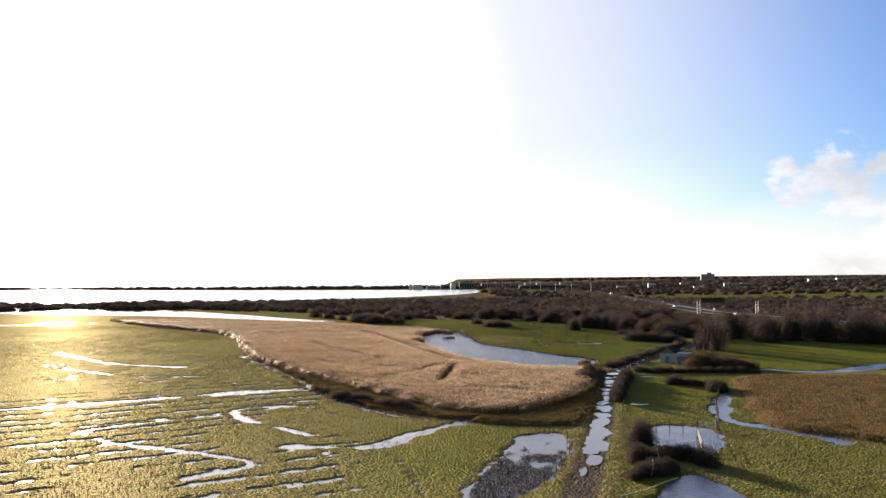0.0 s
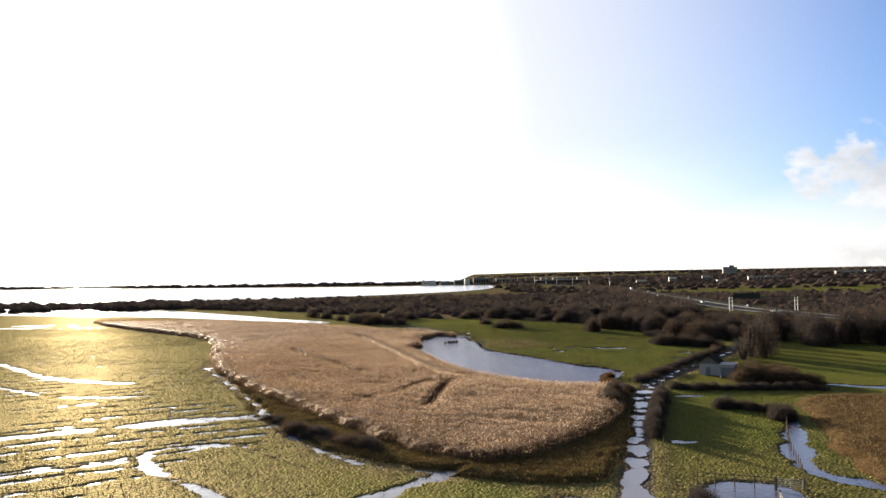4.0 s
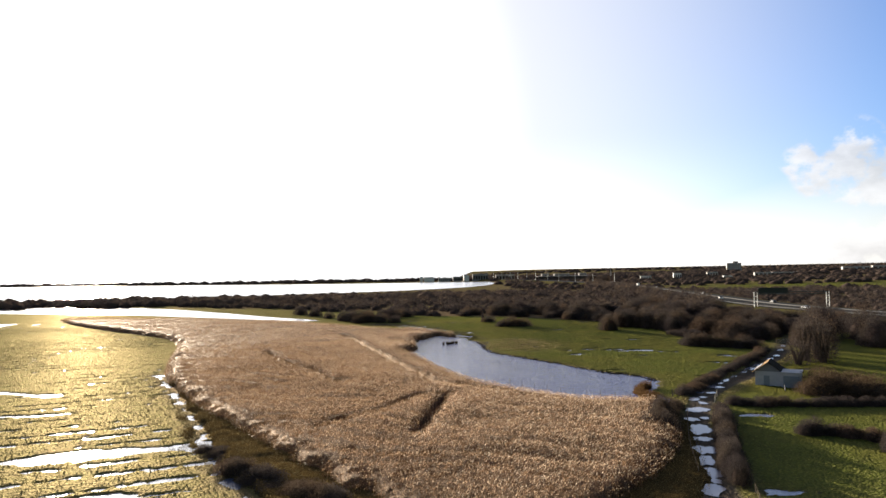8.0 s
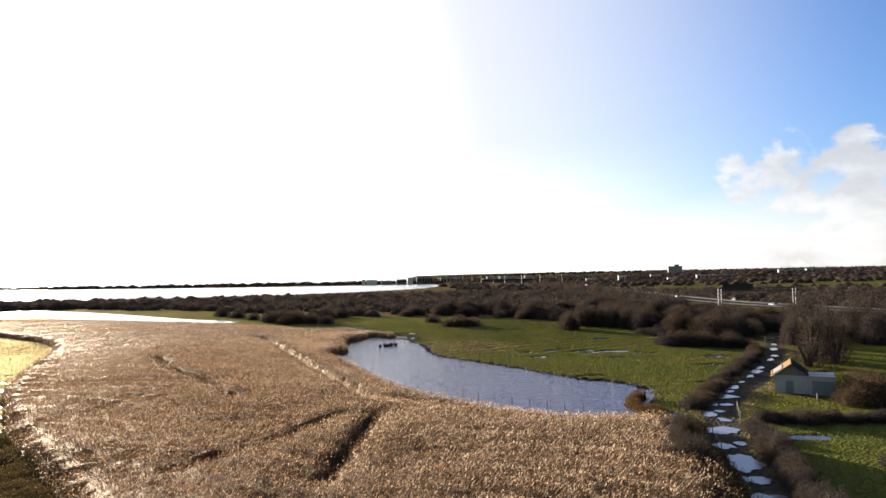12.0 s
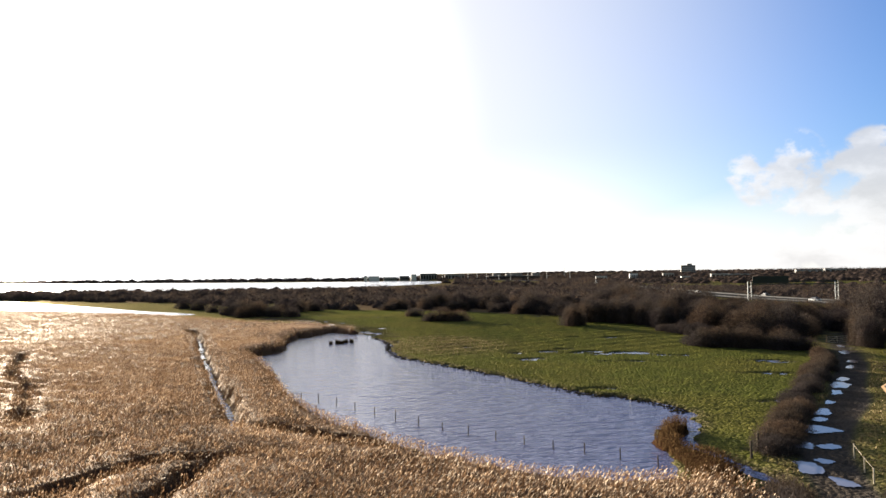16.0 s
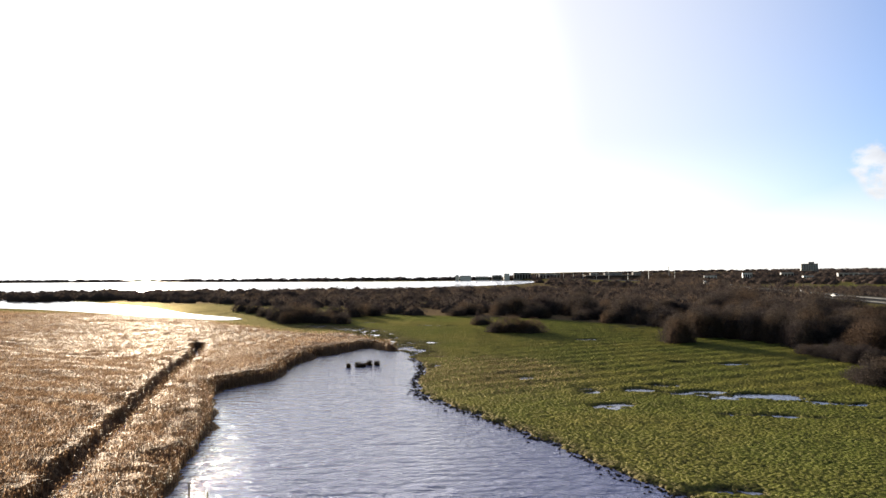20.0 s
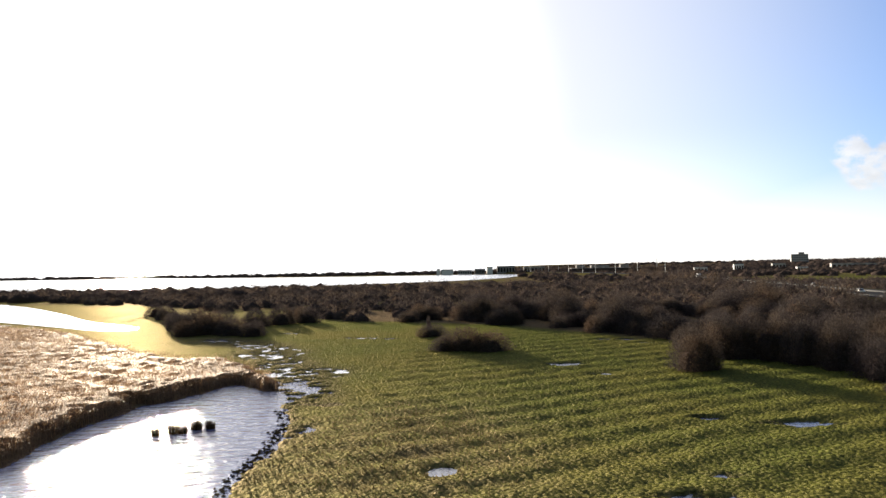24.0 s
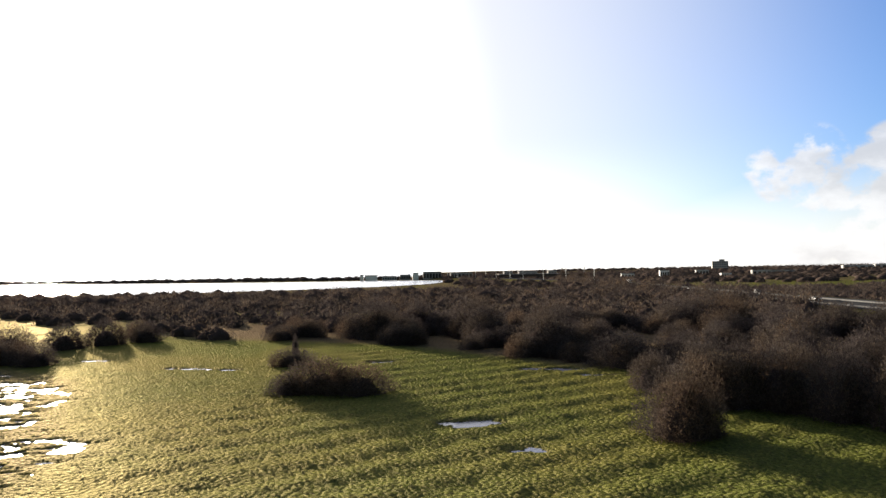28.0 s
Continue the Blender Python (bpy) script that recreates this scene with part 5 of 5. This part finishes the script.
hedge_row([(44.5, 158), (46.5, 161)], 2.0, 3.2, 1.8, "upright dark bush by the creek")
hedge_row([(56, 196), (60, 193.5), (65, 192), (70, 191.5)], 2.1, 3.4, 2.8, "rounded red-brown bush behind the hut")
hedge_row([(60, 200), (66, 198)], 2.4, 3.6, 2.6, "rounded red-brown bush behind the hut")
hedge_row([(11.8, 113.5), (13.0, 116.5)], 1.6, 4.4, 1.7, "dark evergreen bush by the gateway")
hedge_row([(9.5, 106), (12.5, 108.5), (15.5, 108), (18, 104)], 1.6, 2.4, 1.9, "dark bramble patch by the flooded gateway")
hedge_row([(6.5, 99), (10, 101.5), (13.5, 103)], 1.7, 1.9, 1.7, "dark bramble patch by the flooded gateway")
hedge_row([(-42, 168), (-38, 163)], 2.6, 0.9, 1.5, "dark bramble bush along the reed bed's ditch", jitter=0.9)
hedge_row([(-36, 158.5), (-33, 155.5), (-30, 152.5), (-26.5, 148.8), (-22, 144.5)], 2.4, 1.7, 2.4, "dark bramble bush along the reed bed's ditch", jitter=0.9)
hedge_row([(63, 272), (66, 267.5), (71, 263.5), (77, 260)], 2.6, 3.2, 3.0, "dark bush at the corner of the meadow")
hedge_row([(70.5, 300), (71.5, 292), (73, 284)], 3.4, 3.0, 2.6, "dark bush along the meadow's edge")
for x, y, k, hgt in ((77, 234.5, 0, 1.15), (80.5, 236, 1, 1.3), (79, 231, 2, 1.0), (85, 240, 1, 1.05), (72, 229, 2, 0.6), (89, 249, 0, 0.9)):
    plant(WISPY[k], x, y, (0.9, 0.9, hgt), rs.uniform(0, 360), "tall wispy bare winter tree behind the hut", "tree", "tree")
for x, y, k, hgt in ((92, 262, 0, 1.0), (98, 271, 1, 0.8), (103, 278, 2, 0.9)):
    plant(TREES[k], x, y, (0.85, 0.85, hgt), rs.uniform(0, 360), "dark bare winter tree by the end of the track", "tree", "tree")
for x, y in ((110, 258), (122, 262), (131, 255), (140, 248), (148, 242), (156, 236), (118, 274), (105, 275), (135, 270), (150, 262)):
    plant(TREES[rs.randrange(3)], x, y, (1.6, 1.5, rs.uniform(1.4, 1.9)), rs.uniform(0, 360), "bare winter tree along the far field", "tree", "tree")
for x, y, s in ((-50, 393, 1.3), (-44, 388, 1.5), (-38, 383, 1.4), (-32, 379, 1.1), (-47, 398, 1.2), (-40, 395, 1.3), (-28, 424, 1.0), (-60, 412, 0.9), (-33, 400, 1.3), (-28, 407, 1.4), (-22, 411, 1.2), (-26, 376, 0.9), (-42, 378, 1.0), (-70, 430, 1.2), (-80, 445, 1.2)):
    plant(SHRUBS[rs.randrange(5)], x, y, (s * 1.5, s * 1.3, s), rs.uniform(0, 360), "dark rounded willow scrub at the head of the meadow", "bush", "bush")


# ---------- road ----------
TARMAC = simple("tarmac", (0.055, 0.055, 0.056), 0.85, 1.0, 0.2)
BANKMAT = simple("grass_bank", (0.07, 0.062, 0.025), 0.95, 2.0)
SIGNGREEN = simple("dark_green_sign", (0.018, 0.027, 0.023), 0.5, 2.0, 0.1)
LAMPMETAL = simple("lamp_steel", (0.55, 0.56, 0.56), 0.5, 0.5, 0.1, 0.3)
BARRIER = simple("dull_barrier", (0.12, 0.12, 0.12), 0.8, 0.5, 0.2)
ROAD_Z = 2.9


def ribbon(name, line, offs, mat, label, kind="structure", category="road"):
    """A strip along a line; offs: sideways distance and height of each edge."""
    vs, fs = [], []
    n = len(offs)
    for k, (x, y) in enumerate(line):
        a, b = line[max(0, k - 1)], line[min(len(line) - 1, k + 1)]
        d = Vector((b[0] - a[0], b[1] - a[1])).normalized()
        vs += [(x + d.y * o, y - d.x * o, z) for o, z in offs]
    for k in range(len(line) - 1):
        for j in range(n - 1):
            fs.append((k * n + j, k * n + j + 1, (k + 1) * n + j + 1, (k + 1) * n + j))
    return tagged(new(name, mesh_from(name, np.array(vs), np.array(fs), [mat])), label, category, kind=kind)


ribbon("road_bank", ROAD, [(-24, -0.3), (-14.5, ROAD_Z - 0.1), (14.5, ROAD_Z - 0.1), (24, -0.3)], BANKMAT, "scrubby grass bank that carries the road", category="bank")
ribbon("road", ROAD, [(-12.5, ROAD_Z - 0.05), (-12.4, ROAD_Z), (12.4, ROAD_Z), (12.5, ROAD_Z - 0.05)], TARMAC, "wide grey tarmac road on a low bank")
for o in (-13.2, 0.0):
    ribbon("crash_barrier", ROAD[5:40], [(o - 0.05, ROAD_Z + 0.35), (o - 0.16, ROAD_Z + 0.55), (o - 0.05, ROAD_Z + 0.8), (o + 0.05, ROAD_Z + 0.8)], BARRIER, "grey steel crash barrier along the road", category="barrier")


def lamp_column(x, y, z, h, turn):
    t = thing("street_lamp", (x, y, z), "tall grey street lamp column beside the road", "street lamp", "road lamps", turn)
    part("pole", tube(bmesh.new(), (0, 0, -0.5), (0, 0, h), 0.22, 0.14, 8), LAMPMETAL, t)
    for sgn in (-1, 1):
        arm = part("arm", tube(bmesh.new(), (0, 0, h - 0.1), (sgn * 2.0, 0, h + 0.4), 0.07, 0.05, 6), LAMPMETAL, t)
        part("lantern", box(bmesh.new(), sgn * 2.4 - 0.5, sgn * 2.4 + 0.5, -0.18, 0.18, h + 0.33, h + 0.53, 0.04), LAMPMETAL, arm)


for x, y in ((206, 839), (188, 866), (186, 949), (181, 1031), (178, 1100), (168, 1150), (160, 1190), (150, 1225), (140, 1250), (128, 1275), (116, 1300), (106, 1330)):
    lamp_column(x, y, ROAD_Z - 0.1, 11.3, 80)


def sign_gantry():
    t = thing("sign_gantry", (158, 385, 0), "steel road gantry with paired posts and a dark green sign", "gantry", turn=-13)
    for x in (-15.5, 15.5):
        for dy in (-0.9, 0.9):
            part("post", tube(bmesh.new(), (x + dy, dy, -0.5), (x + dy, dy, 9.6), 0.2, 0.18, 8), LAMPMETAL, t)
        for z in (5.6, 7.6):
            part("crossbar", tube(bmesh.new(), (x - 1.0, -1.0, z), (x + 1.0, 1.0, z), 0.13, 0.13, 6), LAMPMETAL, t)
    for z in (8.7, 9.7):
        part("beam", box(bmesh.new(), -16, 16, -0.2, 0.2, z - 0.2, z + 0.2), SIGNGREEN, t, "dark painted lattice beam")
    s = part("sign", box(bmesh.new(), -14.5, -1.5, -0.5, -0.3, 9.0, 11.7, 0.05), SIGNGREEN, t, "large dark green road sign")
    for k in range(3):
        part("strut", box(bmesh.new(), -13 + 4 * k, -12.8 + 4 * k, -0.29, -0.26, 9.1, 11.6), STEEL, s)


sign_gantry()

VANWHITE = simple("white_vehicle_paint", (0.75, 0.75, 0.74), 0.35, 1.5, 0.05)
RUBBER = simple("black_rubber", (0.02, 0.02, 0.02), 0.9, 0.2)
CARDARK = simple("dark_vehicle_paint", (0.06, 0.065, 0.075), 0.35, 1.5, 0.1)


def vehicle(x, y, turn, length, width, height, mat, label, name, cab=True):
    t = thing(name, (x, y, ROAD_Z + 0.01), label, name, turn=turn)
    bm = box(bmesh.new(), -length / 2, length / 2, -width / 2, width / 2, 0.35, height * (1.0 if not cab else 0.6), 0.12)
    part("body", bm, mat, t)
    if cab:
        part("cabin", box(bmesh.new(), -length * 0.3, length * 0.22, -width * 0.42, width * 0.42, height * 0.6 + 0.004, height, 0.15), CARDARK, t)
    for wx in (-0.3 * length, 0.3 * length):
        for wy in (-width / 2 + 0.1, width / 2 - 0.1):
            part("wheel", tube(bmesh.new(), (wx, wy - 0.1, 0.34), (wx, wy + 0.1, 0.34), 0.34, 0.34, 12), RUBBER, t)


for k, (i, o) in enumerate(((14, 4), (21, -5), (26, 6), (29, -4), (32, 5), (34, -6), (37, 4), (40, 5), (43, -5), (46, 6))):
    (ax, ay), (bx, by) = ROAD[i], ROAD[i + 1]
    d = Vector((bx - ax, by - ay)).normalized()
    ang = math.degrees(math.atan2(d.y, d.x))
    if k == 7:
        vehicle(ax + d.y * o, ay - d.x * o, ang, 5.4, 2.0, 2.3, VANWHITE, "white box van on the distant road", "van", False)
    else:
        vehicle(ax + d.y * o, ay - d.x * o, ang, 4.3, 1.8, 1.5, VANWHITE if k % 2 else CARDARK, "small car on the distant road", "car")


# ---------- distant buildings ----------
CONCRETE = simple("pale_concrete", (0.48, 0.47, 0.45), 0.85, 4.0, 0.15)
# Grey cladding, with distance haze put into its lighter colour.
HAZEGREY = simple("haze_grey_cladding", (0.26, 0.25, 0.245), 0.8, 4.0, 0.2)


def building(x, y, z, w, d, h, mat, label, turn=0.0, rows=0, cols=0, cap=True, name="building"):
    t = thing(name, (x, y, z), label, "building", turn=turn)
    part("wall", box(bmesh.new(), -w / 2, w / 2, 0, d, -2, h, 0.1), mat, t)
    if cap:
        part("roof", box(bmesh.new(), -w / 2 - 0.3, w / 2 + 0.3, -0.3, d + 0.3, h + 0.004, h + 0.6, 0.05), HAZEGREY, t)
    for r in range(rows):
        for c in range(cols):
            cx = -w / 2 + (c + 0.5) * w / cols
            cz = (r + 0.5) * h / rows
            win = part("window", box(bmesh.new(), cx - w / cols * 0.32, cx + w / cols * 0.32, -0.12, -0.004, cz - h / rows * 0.28, cz + h / rows * 0.28), DARKBOARD_SHADE, t)
    return t


building(684, 1557, 3, 30, 18, 20.5, CONCRETE, "grey flat-roofed tower block on the skyline", -20, 5, 7, name="tower_block")
building(690, 1562, 24.1, 10, 8, 3.0, HAZEGREY, "plant room on the tower block's roof", -20, name="plant_room")
for x, w, h, m, lb in ((-16, 5, 9, VANWHITE, "white factory building across the estuary"), (-2, 18, 8, VANWHITE, "white factory building across the estuary"), (26, 22, 6, CONCRETE, "long pale factory building across the estuary"),
                       (50, 16, 8, HAZEGREY, "grey factory building across the estuary"), (66, 9, 11, VANWHITE, "white silo building across the estuary"), (92, 28, 12, HAZEGREY, "dark flat-roofed block across the estuary"),
                       (138, 34, 10, HAZEGREY, "dark flat-roofed block across the estuary")):
    building(x, 1290 + 0.1 * x, 0, w, 14, h, m, lb, 0, 1 if m is not VANWHITE else 0, 6)
for x, y, w, d, h in ((228, 1190, 98, 30, 7), (196, 1215, 12, 14, 11), (226, 1222, 26, 14, 10.5), (262, 1222, 12, 12, 11)):
    building(x, y, 0, w, d, h, DARKBOARD_SHADE if w > 50 else HAZEGREY, "long dark warehouse behind the road lamps", -3, 1, 7 if w > 50 else 3, name="warehouse")
for x, y, w, h in ((395, 1140, 12, 9), (560, 1190, 26, 7), (500, 1250, 18, 8), (620, 1230, 40, 6), (860, 1400, 50, 8), (930, 1420, 40, 9), (330, 1100, 16, 6), (440, 1060, 12, 5)):
    building(x, y, float(hill(np.array([x]), np.array([y]))[0]), w, 10, h, VANWHITE if w < 17 else CONCRETE, "pale low building among distant woods", -15, 1, 4)


def mast(x, y, z, h):
    t = thing("mast", (x, y, z), "thin grey lattice mast on the skyline", "mast")
    for a in range(3):
        c, s = math.cos(a * math.tau / 3), math.sin(a * math.tau / 3)
        part("leg", tube(bmesh.new(), (c * 1.6, s * 1.6, -1), (c * 0.3, s * 0.3, h), 0.3, 0.2, 5), HAZEGREY, t)
    for k in range(6):
        z0, r = k * h / 6, 1.6 - 1.3 * k / 6
        part("brace", tube(bmesh.new(), (r, 0, z0), (-r * 0.5, r * 0.8, z0 + h / 6), 0.14, 0.14, 5), HAZEGREY, t)


mast(352, 1370, 4, 17)
for x, y, k, s in ((206, 948, 0, 2.2), (216, 945, 1, 1.7), (222, 950, 2, 1.7), (228, 948, 1, 1.6), (980, 1500, 0, 2.0), (1000, 1500, 1, 2.1), (1012, 1502, 2, 1.9), (1045, 1500, 0, 2.0)):
    plant(TREES[k], x, y, (s * 0.7, s * 0.7, s * (1.0 if y < 1000 else 1.2)), 30 * k, "tall bare tree standing out on the skyline", "tree", "tree")


# ---------- drowned stubble in the shallow pools ----------
def stubble(name, poly, count, keep, label):
    x, y = scatter(poly, count, keep)
    n = len(x)
    v, q, m = blades(x, y, np.full(n, SHORE_Z - 0.1), rng.uniform(0.2, 0.42, n), rng.uniform(0.03, 0.2, n), rng.uniform(0.03, 0.07, n), None)
    return tagged(new(name, mesh_from(name, v, q, [DARKSTEM])), label, "rushes", kind="stuff")


stubble("pool_stubble", POOL, 42000, lambda x, y: step(0.36, 0.56, fbm(x, y, 2.4, 2, 201) + 0.035 * (108 - y) + 0.02 * (-4 - x)), "dark drowned rush stubble in the flooded pool")
stubble("gateway_stubble", GATE_POOL, 3500, lambda x, y: step(119.5, 116, y + 0.3 * (x - 20)) * step(0.38, 0.52, fbm(x, y, 1.6, 2, 203)), "dark drowned rush stubble in the gateway")
DITCH_MOUTH = curve_through([(-30, 115), (-22, 127.5), (-14, 136), (-10, 134), (-18, 122), (-25, 113.5)], 3, True)
stubble("ditch_stubble", DITCH_MOUTH, 5000, lambda x, y: step(0.46, 0.6, fbm(x, y, 1.5, 2, 205)), "dark clods and stubble in the ditch water")
WEST_MOUTH = curve_through([(-41, 173), (-60, 169.5), (-80, 163), (-80, 157), (-60, 164.5), (-42, 169)], 3, True)
stubble("marsh_stubble", WEST_MOUTH, 9000, lambda x, y: step(0.44, 0.6, fbm(x, y, 1.7, 2, 207)) * step(-85, -45, x), "dark clods and stubble in the marsh ditch")
HEAD_MOUTH = curve_through([(3, 304), (2, 312), (1, 322), (-5, 334), (-10, 346), (-16, 358), (-30, 371), (-34, 366), (-22, 356), (-15, 342), (-10, 332), (-6, 321), (-3, 312), (-1, 305)], 3, True)
stubble("head_stubble", HEAD_MOUTH, 9000, lambda x, y: step(0.42, 0.58, fbm(x, y, 1.4, 2, 209)) * step(2, -6, x + 0.45 * (y - 318)), "dark drowned rushes at the head of the pond")
